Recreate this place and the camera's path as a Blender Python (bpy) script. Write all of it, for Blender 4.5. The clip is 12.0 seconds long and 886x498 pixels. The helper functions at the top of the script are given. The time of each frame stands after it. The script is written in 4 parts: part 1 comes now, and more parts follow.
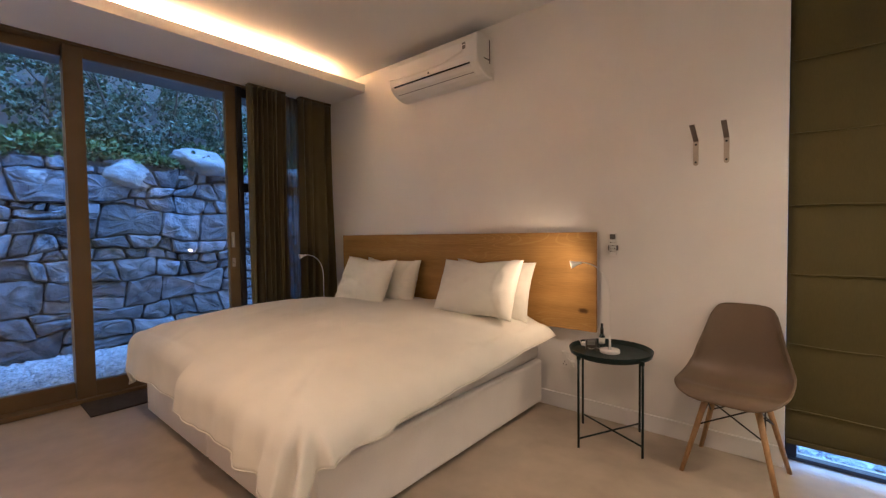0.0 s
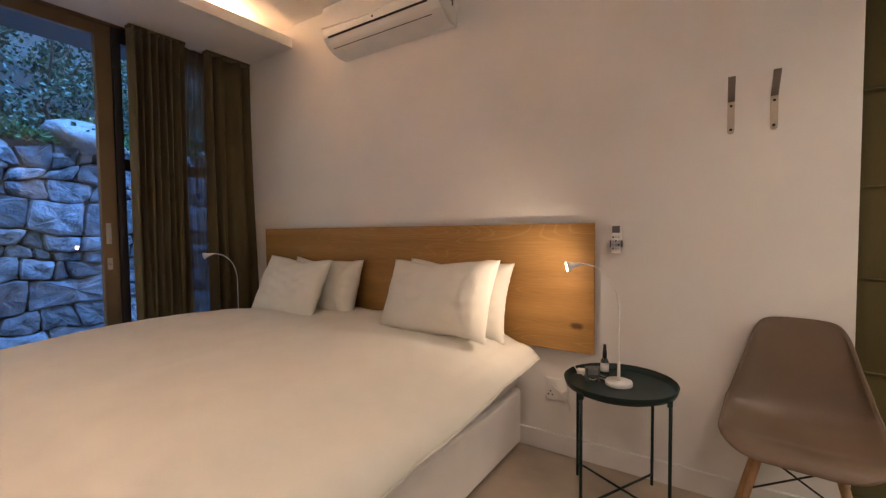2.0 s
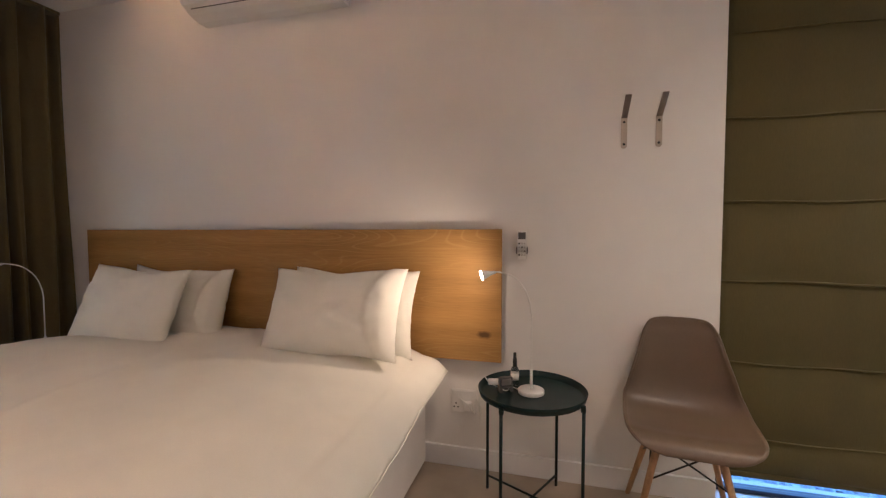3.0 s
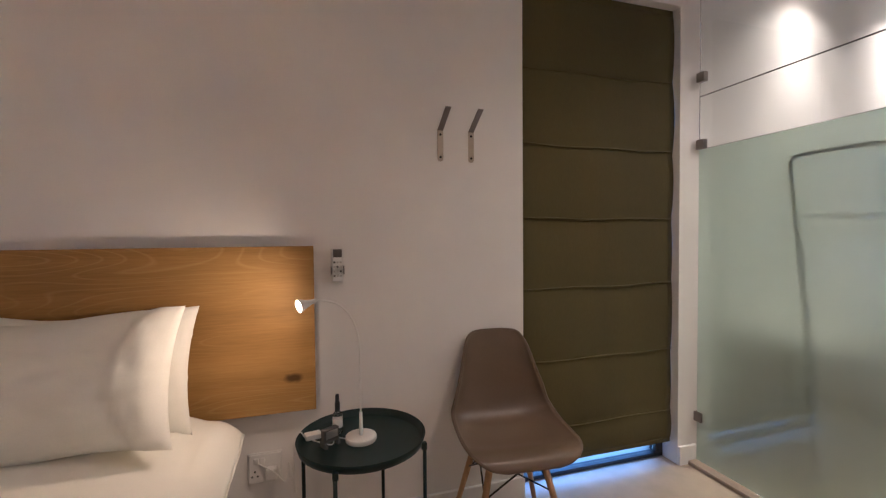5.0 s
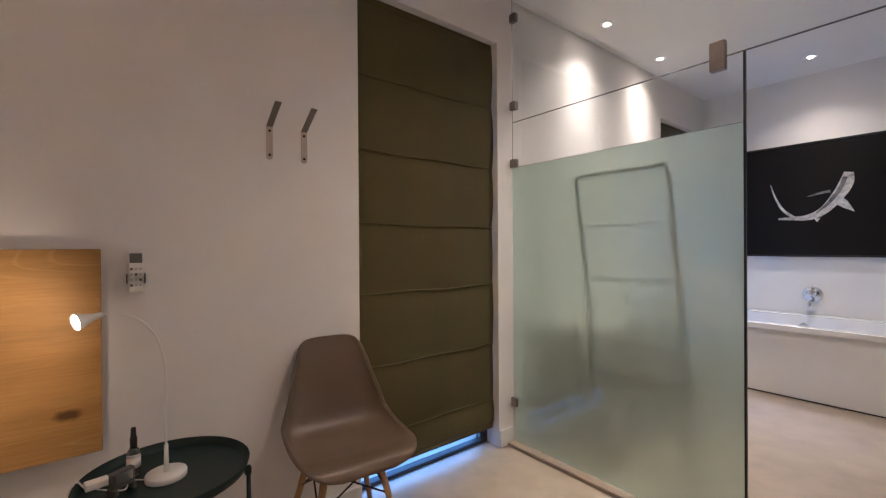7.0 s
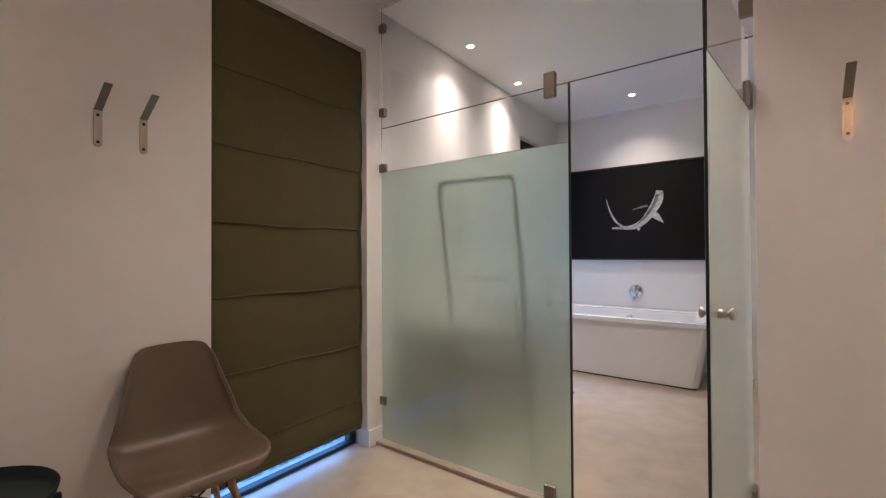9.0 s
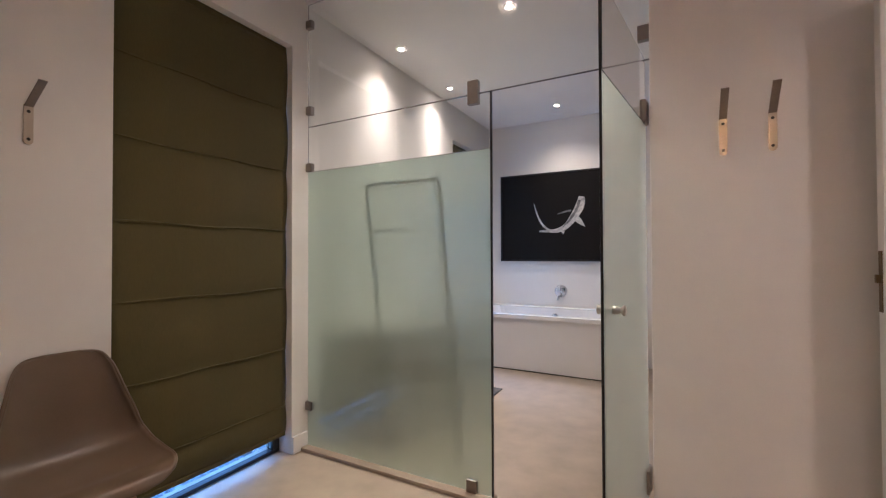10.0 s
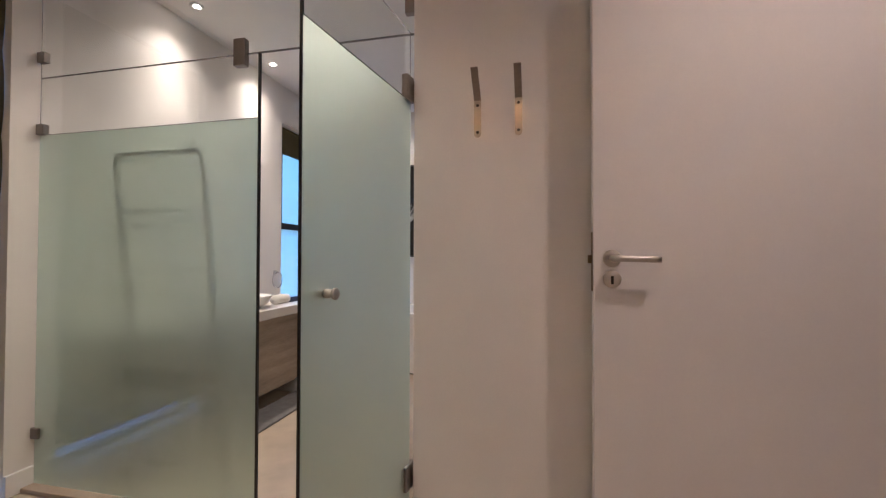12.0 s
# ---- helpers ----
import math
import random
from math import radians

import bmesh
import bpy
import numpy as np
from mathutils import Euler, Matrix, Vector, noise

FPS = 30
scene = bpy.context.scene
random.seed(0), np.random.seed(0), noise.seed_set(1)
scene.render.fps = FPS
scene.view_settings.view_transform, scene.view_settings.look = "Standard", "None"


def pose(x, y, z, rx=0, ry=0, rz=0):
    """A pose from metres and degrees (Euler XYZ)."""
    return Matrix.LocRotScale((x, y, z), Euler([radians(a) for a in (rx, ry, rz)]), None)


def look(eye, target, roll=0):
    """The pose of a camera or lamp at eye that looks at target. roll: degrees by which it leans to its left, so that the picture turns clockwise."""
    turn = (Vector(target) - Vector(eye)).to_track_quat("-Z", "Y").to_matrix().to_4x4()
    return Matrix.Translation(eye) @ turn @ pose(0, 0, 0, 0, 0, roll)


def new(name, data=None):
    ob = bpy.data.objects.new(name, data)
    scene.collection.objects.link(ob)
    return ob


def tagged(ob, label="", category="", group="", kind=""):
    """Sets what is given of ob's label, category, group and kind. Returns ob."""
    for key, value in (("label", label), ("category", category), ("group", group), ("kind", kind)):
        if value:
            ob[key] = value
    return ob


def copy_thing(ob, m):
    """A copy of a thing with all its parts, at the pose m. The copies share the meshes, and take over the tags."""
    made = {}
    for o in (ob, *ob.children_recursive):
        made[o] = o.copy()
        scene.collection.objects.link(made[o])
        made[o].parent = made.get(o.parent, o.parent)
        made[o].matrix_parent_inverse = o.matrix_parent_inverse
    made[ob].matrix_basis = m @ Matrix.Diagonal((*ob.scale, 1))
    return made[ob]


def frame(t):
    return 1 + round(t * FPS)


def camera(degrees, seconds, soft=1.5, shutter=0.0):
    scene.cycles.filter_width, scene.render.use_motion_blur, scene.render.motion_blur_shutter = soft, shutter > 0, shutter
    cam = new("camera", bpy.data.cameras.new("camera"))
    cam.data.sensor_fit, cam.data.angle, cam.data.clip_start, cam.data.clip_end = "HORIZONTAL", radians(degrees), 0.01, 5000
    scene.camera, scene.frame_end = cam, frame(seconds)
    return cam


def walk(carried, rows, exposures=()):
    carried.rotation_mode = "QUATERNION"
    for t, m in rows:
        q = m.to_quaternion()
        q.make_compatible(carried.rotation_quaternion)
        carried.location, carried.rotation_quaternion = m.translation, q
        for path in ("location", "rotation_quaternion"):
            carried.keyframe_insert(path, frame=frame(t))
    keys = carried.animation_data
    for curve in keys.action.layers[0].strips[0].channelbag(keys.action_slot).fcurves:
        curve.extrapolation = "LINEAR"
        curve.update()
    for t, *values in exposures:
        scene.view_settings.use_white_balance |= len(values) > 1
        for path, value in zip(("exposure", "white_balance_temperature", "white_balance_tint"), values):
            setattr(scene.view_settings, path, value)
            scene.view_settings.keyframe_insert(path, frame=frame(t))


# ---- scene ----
cam = camera(92.5, 12.0, soft=1.3)

PATH = [
    (0, (-0.952, -2.678, 1.186), (-2.246, -1.156, 1.115), -0.8),
    (0.5, (-1.052, -2.495, 1.192), (-2.345, -0.971, 1.114), -1.1),
    (1, (-1.161, -2.348, 1.197), (-2.432, -0.806, 1.116), -1.0),
    (1.5, (-1.292, -2.209, 1.162), (-2.521, -0.633, 1.077), -0.9),
    (2, (-1.421, -2.123, 1.156), (-2.525, -0.458, 1.07), -0.6),
    (2.5, (-1.553, -2.07, 1.161), (-2.407, -0.263, 1.074), -0.4),
    (3, (-1.683, -2.03, 1.188), (-2.203, -0.101, 1.092), -0.1),
    (5, (-1.932, -1.753, 1.216), (-1.348, 0.159, 1.158), -0.5),
    (5.5, (-1.943, -1.743, 1.217), (-1.089, 0.065, 1.173), -0.5),
    (6, (-1.943, -1.74, 1.204), (-0.905, -0.03, 1.182), -0.6),
    (6.5, (-1.93, -1.745, 1.192), (-0.785, -0.105, 1.178), -0.5),
    (8.5, (-1.887, -1.85, 1.158), (-0.368, -0.549, 1.177), -0.3),
    (9, (-1.882, -1.884, 1.151), (-0.276, -0.692, 1.175), -0.3),
    (9.5, (-1.874, -1.916, 1.148), (-0.189, -0.837, 1.175), -0.2),
    (10, (-1.865, -1.954, 1.151), (-0.107, -1.001, 1.181), -0.2),
    (10.5, (-1.831, -2.025, 1.152), (0.0, -1.221, 1.181), -0.2),
    (11, (-1.76, -2.118, 1.143), (0.124, -1.446, 1.17), -0.2),
    (11.5, (-1.665, -2.227, 1.127), (0.251, -1.652, 1.155), -0.1),
    (12, (-1.531, -2.334, 1.085), (0.418, -1.888, 1.12), 0.1),
]
walk(cam, [(t, look(eye, target, roll)) for t, eye, target, roll in PATH], [(0, 2.0, 5480, 10), (1.5, 2.02, 5400, 10), (3, 1.97, 5020, 10), (5, 1.69, 4880, 11), (8.5, 1.65, 4980, 11), (11, 1.61, 4980, 11), (12, 1.48, 5080, 11)])

# ---- light ----
world = bpy.data.worlds.new("dusk")
scene.world = world
world.use_nodes = True
wn = world.node_tree
sky = wn.nodes.new("ShaderNodeTexSky")
sky.sky_type = 'NISHITA'
sky.sun_disc = False
sky.sun_elevation = radians(16)
sky.sun_rotation = radians(200)
wn.links.new(sky.outputs[0], wn.nodes["Background"].inputs[0])
wn.nodes["Background"].inputs[1].default_value = 0.10

sun = new("sun", bpy.data.lights.new("sun", "SUN"))
sun.data.energy = 4.0
sun.data.angle = radians(60)
sun.data.color = (0.20, 0.44, 1.0)
sun.matrix_world = look((-2.6, 0.5, 10), (-6.5, -1.2, 0))


def area_lamp(name, m, sx, sy, watts, colour, spread=180):
    d = bpy.data.lights.new(name, "AREA")
    d.shape, d.size, d.size_y = "RECTANGLE", sx, sy
    d.energy, d.color, d.spread = watts, colour, radians(spread)
    ob = new(name, d)
    ob.matrix_world = m
    return ob


def spot_lamp(name, eye, target, watts, colour, cone, blend=0.6, radius=0.02):
    d = bpy.data.lights.new(name, "SPOT")
    d.energy, d.color, d.spot_size, d.spot_blend, d.shadow_soft_size = watts, colour, radians(cone), blend, radius
    ob = new(name, d)
    ob.matrix_world = look(eye, target)
    return ob


WARM = (1.0, 0.48, 0.19)
COOL = (1.0, 0.73, 0.49)
# strip in the cove, facing the ceiling
area_lamp("cove_strip", pose(-4.41, -1.9, 2.622, 180, 0, 0), 0.03, 2.95, 50, WARM, 150)
# recessed downlights
BATH_TOP = 2.675
BATH_LIGHTS = ((0.727, -0.208), (1.552, -0.181), (2.465, -0.929), (0.60, -1.09))
for (x, y), beam, spill, cone in zip(BATH_LIGHTS, (19, 19, 14, 7), (9.5, 9.5, 13, 14), (120, 120, 124, 146)):
    spot_lamp("downlight_beam", (x, y, BATH_TOP - 0.014), (x, y, 0), beam, COOL, 66, 1.0, 0.016)
    spot_lamp("downlight_spill", (x, y, BATH_TOP - 0.014), (x, y, 0), spill, COOL, cone, 1.0, 0.016)
# unseen bedroom lights: first two inferred from shadows, third added to brighten the bed
ROOM_LIGHTS = ((-0.63, -1.07, 16, 0.66, 0.42), (-0.88, -3.15, 24, 0.66, 0.46), (-2.75, -2.65, 25, 0.58, 0.31))
for x, y, watts, green, blue in ROOM_LIGHTS:
    spot_lamp("downlight_beam", (x, y, 2.705), (x, y, 0), watts, (1.0, green, blue), 125, 0.9, 0.06)
# lamp added behind the bathroom window, standing in for evening sky light
area_lamp("added_sky_lamp", pose(2.31, 0.20, 1.47, -90, 0, 0), 0.66, 1.6, 1.0, (0.32, 0.55, 1.0))
# bedside reading lamps
spot_lamp("reading_beam", (-2.012, -0.328, 0.996), (-2.5, -0.06, 0.84), 1.4, (1.0, 0.64, 0.37), 176, 0.8, 0.02)

# ---- building helpers ----


def thing(name, m, label, category, group=""):
    e = new(name)
    e.matrix_world = m
    e.empty_display_size = 0.1
    return tagged(e, label, category, group)


def part(name, bm, material, parent=None, label="", smooth=False):
    me = bpy.data.meshes.new(name)
    bmesh.ops.recalc_face_normals(bm, faces=bm.faces)
    bm.to_mesh(me)
    bm.free()
    if smooth:
        for p in me.polygons:
            p.use_smooth = True
    me.materials.append(material)
    ob = new(name, me)
    if parent:
        ob.parent = parent
    if label:
        tagged(ob, label)
    return ob


def structure(name, bm, material, label, category, smooth=False):
    return tagged(part(name, bm, material, None, "", smooth), label, category, kind="structure")


def add_box(bm, x0, x1, y0, y1, z0, z1, bevel=0.0, seg=2):
    m = Matrix.LocRotScale(((x0 + x1) / 2, (y0 + y1) / 2, (z0 + z1) / 2), None, (abs(x1 - x0), abs(y1 - y0), abs(z1 - z0)))
    r = bmesh.ops.create_cube(bm, size=1, matrix=m)
    if bevel:
        vs = set(r["verts"])
        es = [e for e in bm.edges if e.verts[0] in vs and e.verts[1] in vs]
        bmesh.ops.bevel(bm, geom=es, offset=bevel, segments=seg, affect='EDGES', profile=0.5)
    return bm


def box(x0, x1, y0, y1, z0, z1, bevel=0.0, seg=2):
    return add_box(bmesh.new(), x0, x1, y0, y1, z0, z1, bevel, seg)


def add_rod(bm, a, b, r0, r1=None, n=12):
    a, b = Vector(a), Vector(b)
    d = b - a
    m = Matrix.Translation((a + b) / 2) @ d.to_track_quat("Z", "Y").to_matrix().to_4x4()
    bmesh.ops.create_cone(bm, cap_ends=True, segments=n, radius1=r0, radius2=r0 if r1 is None else r1, depth=d.length, matrix=m)
    return bm


def rod(a, b, r0, r1=None, n=12):
    return add_rod(bmesh.new(), a, b, r0, r1, n)


def lathe(profile, n=32, m=None):
    """Turned shape from (radius, height) pairs, closed at both ends."""
    bm = bmesh.new()
    rings = []
    for r, z in profile:
        rings.append([bm.verts.new((r * math.cos(2 * math.pi * k / n), r * math.sin(2 * math.pi * k / n), z)) for k in range(n)])
    for a, b in zip(rings, rings[1:]):
        for k in range(n):
            bm.faces.new((a[k], a[(k + 1) % n], b[(k + 1) % n], b[k]))
    bm.faces.new(rings[0][::-1])
    bm.faces.new(rings[-1])
    if m is not None:
        bmesh.ops.transform(bm, matrix=m, verts=bm.verts)
    return bm


def smooth_line(pts, steps=6):
    """Catmull-Rom points through pts."""
    ps = [Vector(p) for p in pts]
    ps = [ps[0] * 2 - ps[1]] + ps + [ps[-1] * 2 - ps[-2]]
    out = []
    for i in range(1, len(ps) - 2):
        for k in range(steps):
            t = k / steps
            a, b, c, d = ps[i - 1:i + 3]
            out.append(0.5 * ((2 * b) + (c - a) * t + (2 * a - 5 * b + 4 * c - d) * t * t + (3 * b - a - 3 * c + d) * t ** 3))
    return out + [ps[-2]]


def tube(pts, radius, n=10, bm=None):
    """Tube along points; radius may be a number or one per point."""
    bm = bm or bmesh.new()
    pts = [Vector(p) for p in pts]
    rings = []
    side = None
    for i, p in enumerate(pts):
        d = (pts[min(i + 1, len(pts) - 1)] - pts[max(i - 1, 0)]).normalized()
        if side is None:
            side = d.orthogonal().normalized()
        side = (side - d * side.dot(d)).normalized()
        up = d.cross(side)
        r = radius[i] if isinstance(radius, (list, tuple)) else radius
        rings.append([bm.verts.new(p + r * (side * math.cos(2 * math.pi * k / n) + up * math.sin(2 * math.pi * k / n))) for k in range(n)])
    for a, b in zip(rings, rings[1:]):
        for k in range(n):
            bm.faces.new((a[k], a[(k + 1) % n], b[(k + 1) % n], b[k]))
    bm.faces.new(rings[0][::-1])
    bm.faces.new(rings[-1])
    return bm


def sheet(nu, nv, f, thick=0.0):
    """Grid surface f(u, v) with u, v from 0 to 1, optionally with thickness along its normals."""
    bm = bmesh.new()
    g = [[bm.verts.new(f(i / nu, j / nv)) for j in range(nv + 1)] for i in range(nu + 1)]
    for i in range(nu):
        for j in range(nv):
            bm.faces.new((g[i][j], g[i + 1][j], g[i + 1][j + 1], g[i][j + 1]))
    if thick:
        bm.normal_update()
        bmesh.ops.solidify(bm, geom=bm.faces[:], thickness=thick)
    return bm


# ---- materials ----


def material(name, colour, rough=0.5, metal=0.0, vary=0.08, scale=6.0, fine=90.0, bump=0.15, stretch=(1, 1, 1), dark=None, sheen=0.0, rvar=0.1, spec=0.5, island=0.0, relief=0.004):
    m = bpy.data.materials.new(name)
    m.use_nodes = True
    nt = m.node_tree
    b = nt.nodes["Principled BSDF"]
    tc = nt.nodes.new("ShaderNodeTexCoord")
    mp = nt.nodes.new("ShaderNodeMapping")
    mp.inputs["Scale"].default_value = stretch
    nt.links.new(tc.outputs["Object"], mp.inputs[0])
    big = nt.nodes.new("ShaderNodeTexNoise")
    big.inputs["Scale"].default_value = scale
    big.inputs["Detail"].default_value = 5
    small = nt.nodes.new("ShaderNodeTexNoise")
    small.inputs["Scale"].default_value = fine
    small.inputs["Detail"].default_value = 4
    nt.links.new(mp.outputs[0], big.inputs["Vector"])
    nt.links.new(mp.outputs[0], small.inputs["Vector"])
    add = nt.nodes.new("ShaderNodeMath")
    add.operation = 'MULTIPLY_ADD'
    add.inputs[1].default_value = 0.35
    nt.links.new(small.outputs[0], add.inputs[0])
    half = nt.nodes.new("ShaderNodeMath")
    half.operation = 'MULTIPLY'
    half.inputs[1].default_value = 0.65
    nt.links.new(big.outputs[0], half.inputs[0])
    nt.links.new(half.outputs[0], add.inputs[2])
    ramp = nt.nodes.new("ShaderNodeValToRGB")
    d = dark or tuple(max(0, c * (1 - 2.2 * vary)) for c in colour)
    l = tuple(min(1, c * (1 + vary)) for c in colour)
    ramp.color_ramp.elements[0].position, ramp.color_ramp.elements[1].position = 0.32, 0.66
    ramp.color_ramp.elements[0].color, ramp.color_ramp.elements[1].color = (*d, 1), (*l, 1)
    nt.links.new(add.outputs[0], ramp.inputs[0])
    out = ramp.outputs[0]
    if island:
        oi = nt.nodes.new("ShaderNodeObjectInfo")
        hsv = nt.nodes.new("ShaderNodeHueSaturation")
        mr = nt.nodes.new("ShaderNodeMapRange")
        mr.inputs[3].default_value, mr.inputs[4].default_value = 1 - island, 1 + island
        nt.links.new(oi.outputs["Random"], mr.inputs[0])
        nt.links.new(mr.outputs[0], hsv.inputs["Value"])
        nt.links.new(out, hsv.inputs["Color"])
        out = hsv.outputs[0]
    nt.links.new(out, b.inputs["Base Color"])
    rr = nt.nodes.new("ShaderNodeMapRange")
    rr.inputs[3].default_value, rr.inputs[4].default_value = max(0.02, rough - rvar), min(1, rough + rvar)
    nt.links.new(big.outputs[0], rr.inputs[0])
    nt.links.new(rr.outputs[0], b.inputs["Roughness"])
    b.inputs["Metallic"].default_value = metal
    b.inputs["Specular IOR Level"].default_value = spec
    b.inputs["Sheen Weight"].default_value = sheen
    if bump:
        bp = nt.nodes.new("ShaderNodeBump")
        bp.inputs["Strength"].default_value = bump
        bp.inputs["Distance"].default_value = relief
        nt.links.new(add.outputs[0], bp.inputs["Height"])
        nt.links.new(bp.outputs[0], b.inputs["Normal"])
    return m


def glass(name, colour=(1, 1, 1), rough=0.0, ior=1.45, body=0.0, polish=0.0):
    m = bpy.data.materials.new(name)
    m.use_nodes = True
    b = m.node_tree.nodes["Principled BSDF"]
    b.inputs["Base Color"].default_value = (*colour, 1)
    b.inputs["Transmission Weight"].default_value = 1 - body
    b.inputs["Roughness"].default_value = rough
    b.inputs["IOR"].default_value = ior
    if polish:
        b.inputs["Coat Weight"].default_value = 1.0
        b.inputs["Coat Roughness"].default_value = polish
        b.inputs["Coat IOR"].default_value = 1.8
    return m


def glow(name, colour, strength):
    m = bpy.data.materials.new(name)
    m.use_nodes = True
    b = m.node_tree.nodes["Principled BSDF"]
    b.inputs["Base Color"].default_value = (0.9, 0.9, 0.9, 1)
    b.inputs["Emission Color"].default_value = (*colour, 1)
    b.inputs["Emission Strength"].default_value = strength
    return m


PAINT = material("white_wall_paint", (0.80, 0.78, 0.75), 0.75, vary=0.02, scale=2.5, fine=220, bump=0.08)
CEIL = material("ceiling_paint", (0.80, 0.79, 0.77), 0.85, vary=0.02, scale=2, fine=180, bump=0.06)
FLOOR = material("pale_screed", (0.46, 0.388, 0.298), 0.38, vary=0.13, scale=0.9, fine=7, bump=0.012, rvar=0.12)
DOORPAINT = material("white_door_enamel", (0.80, 0.79, 0.78), 0.4, vary=0.015, scale=2, fine=150, bump=0.03)
BRONZE = material("bronze_aluminium", (0.175, 0.12, 0.058), 0.45, 0.3, vary=0.08, scale=4, fine=260, bump=0.04)
BLACKALU = material("dark_aluminium", (0.035, 0.035, 0.04), 0.4, 0.3, vary=0.1, bump=0.03)
STEEL = material("brushed_steel", (0.55, 0.53, 0.5), 0.32, 1.0, vary=0.06, scale=8, fine=300, bump=0.03, stretch=(1, 1, 8))
NICKEL = material("satin_nickel", (0.42, 0.38, 0.34), 0.34, 1.0, vary=0.06, scale=10, fine=200, bump=0.02)
# dull steel of clips and hinges; on the hook arms it stands for shade
ARMSTEEL = material("dull_and_shaded_steel", (0.28, 0.25, 0.225), 0.4, 1.0, vary=0.08, scale=10, fine=200, bump=0.02)
CHROME = material("chrome", (0.75, 0.75, 0.75), 0.1, 1.0, vary=0.03, bump=0.0, rvar=0.04)
OLIVE = material("olive_blind_cloth", (0.083, 0.067, 0.019), 0.9, vary=0.1, scale=3, fine=320, bump=0.25, stretch=(1, 1, 0.12), sheen=0.04)
CURTAIN = material("olive_curtain_cloth", (0.128, 0.100, 0.037), 0.9, vary=0.12, scale=4, fine=300, bump=0.25, stretch=(1, 1, 0.2), sheen=0.2)
LINEN = material("white_cotton", (0.79, 0.775, 0.69), 0.9, vary=0.03, scale=5, fine=320, bump=0.2, sheen=0.15)
BASECLOTH = material("white_base_cloth", (0.84, 0.81, 0.77), 0.9, vary=0.03, scale=4, fine=300, bump=0.2)
SHEETCLOTH = material("grey_white_sheet", (0.66, 0.64, 0.62), 0.9, vary=0.04, scale=6, fine=300, bump=0.2)
TAUPE = material("taupe_plastic", (0.146, 0.103, 0.065), 0.33, vary=0.05, scale=5, fine=160, bump=0.05)
BEECH = material("pale_wood_leg", (0.46, 0.27, 0.12), 0.5, vary=0.15, scale=10, fine=80, bump=0.1, stretch=(5, 5, 0.5))
RACKSTEEL = material("dark_grey_steel", (0.11, 0.11, 0.105), 0.45, 0.6, vary=0.1, scale=8, fine=200, bump=0.02)
BLACKWIRE = material("black_wire", (0.02, 0.02, 0.02), 0.4, 0.5, vary=0.1, bump=0.0)
GREENMETAL = material("dark_green_steel", (0.005, 0.019, 0.018), 0.36, 0.0, vary=0.15, scale=8, fine=200, bump=0.04, spec=0.3)
WHITEPLASTIC = material("white_plastic", (0.78, 0.77, 0.74), 0.35, vary=0.02, scale=6, fine=200, bump=0.02)
GREYPLASTIC = material("grey_plastic", (0.10, 0.095, 0.09), 0.4, vary=0.05, bump=0.0)
BLACK = material("black_plastic", (0.012, 0.012, 0.012), 0.35, vary=0.1, bump=0.0)
RUBBERMAT = material("dark_door_mat", (0.045, 0.035, 0.03), 0.95, vary=0.2, scale=20, fine=260, bump=0.5)
FLOORGREY = material("mid_grey_rough", (0.15, 0.145, 0.14), 0.95, vary=0.15, scale=20, fine=220, bump=0.5)
CERAMIC = material("white_ceramic", (0.82, 0.82, 0.82), 0.12, vary=0.01, bump=0.0, rvar=0.03)
VANITYSTONE = material("pale_vanity_top", (0.62, 0.58, 0.53), 0.4, vary=0.04, scale=5, fine=100, bump=0.03)
SILLSTONE = material("beige_threshold", (0.36, 0.29, 0.22), 0.5, vary=0.08, scale=6, fine=90, bump=0.05)
VANITYWOOD = material("brown_vanity_panel", (0.36, 0.28, 0.19), 0.5, vary=0.15, scale=6, fine=60, bump=0.05, stretch=(0.4, 4, 4))
CANVAS = material("black_canvas", (0.006, 0.005, 0.005), 0.7, vary=0.2, scale=4, fine=300, bump=0.1, spec=0.2)
FISHWHITE = material("white_print_ink", (0.55, 0.54, 0.52), 0.7, vary=0.3, scale=16, fine=60, bump=0.0)
FISHGREY = material("grey_print_ink", (0.2, 0.2, 0.2), 0.7, vary=0.4, scale=16, fine=60, bump=0.0)
SOIL = material("dark_soil", (0.035, 0.03, 0.022), 1.0, vary=0.3, scale=5, fine=50, bump=0.6)
MORTAR = material("dark_stone_joint", (0.05, 0.047, 0.043), 1.0, vary=0.3, scale=12, fine=80, bump=0.6)
STONE = material("blue_grey_rubble", (0.138, 0.142, 0.16), 0.85, vary=0.42, scale=9, fine=55, bump=1.0, island=0.55, relief=0.03)
BOULDER = material("pale_boulder", (0.25, 0.255, 0.26), 0.85, vary=0.22, scale=6, fine=36, bump=1.0, island=0.2, relief=0.03)
GRAVEL = material("grey_gravel", (0.40, 0.40, 0.41), 0.85, vary=0.3, scale=18, fine=90, bump=0.5)
BARK = material("dark_bark", (0.06, 0.045, 0.035), 0.95, vary=0.3, scale=14, fine=80, bump=0.6)
LEAF = material("dark_green_leaf", (0.055, 0.092, 0.052), 0.45, vary=0.3, scale=3, fine=20, bump=0.0)
LEAFLIGHT = material("fresh_green_leaf", (0.09, 0.15, 0.04), 0.5, vary=0.3, scale=3, fine=20, bump=0.0)
SOFFIT = material("grey_soffit_board", (0.105, 0.10, 0.095), 0.8, vary=0.06, scale=2, fine=120, bump=0.1)
PANE = glass("clear_glass", (0.97, 0.99, 0.98), 0.0)
FROST = glass("frosted_glass", (0.56, 0.668, 0.60), 0.68, 1.35, 0.04, 0.06)
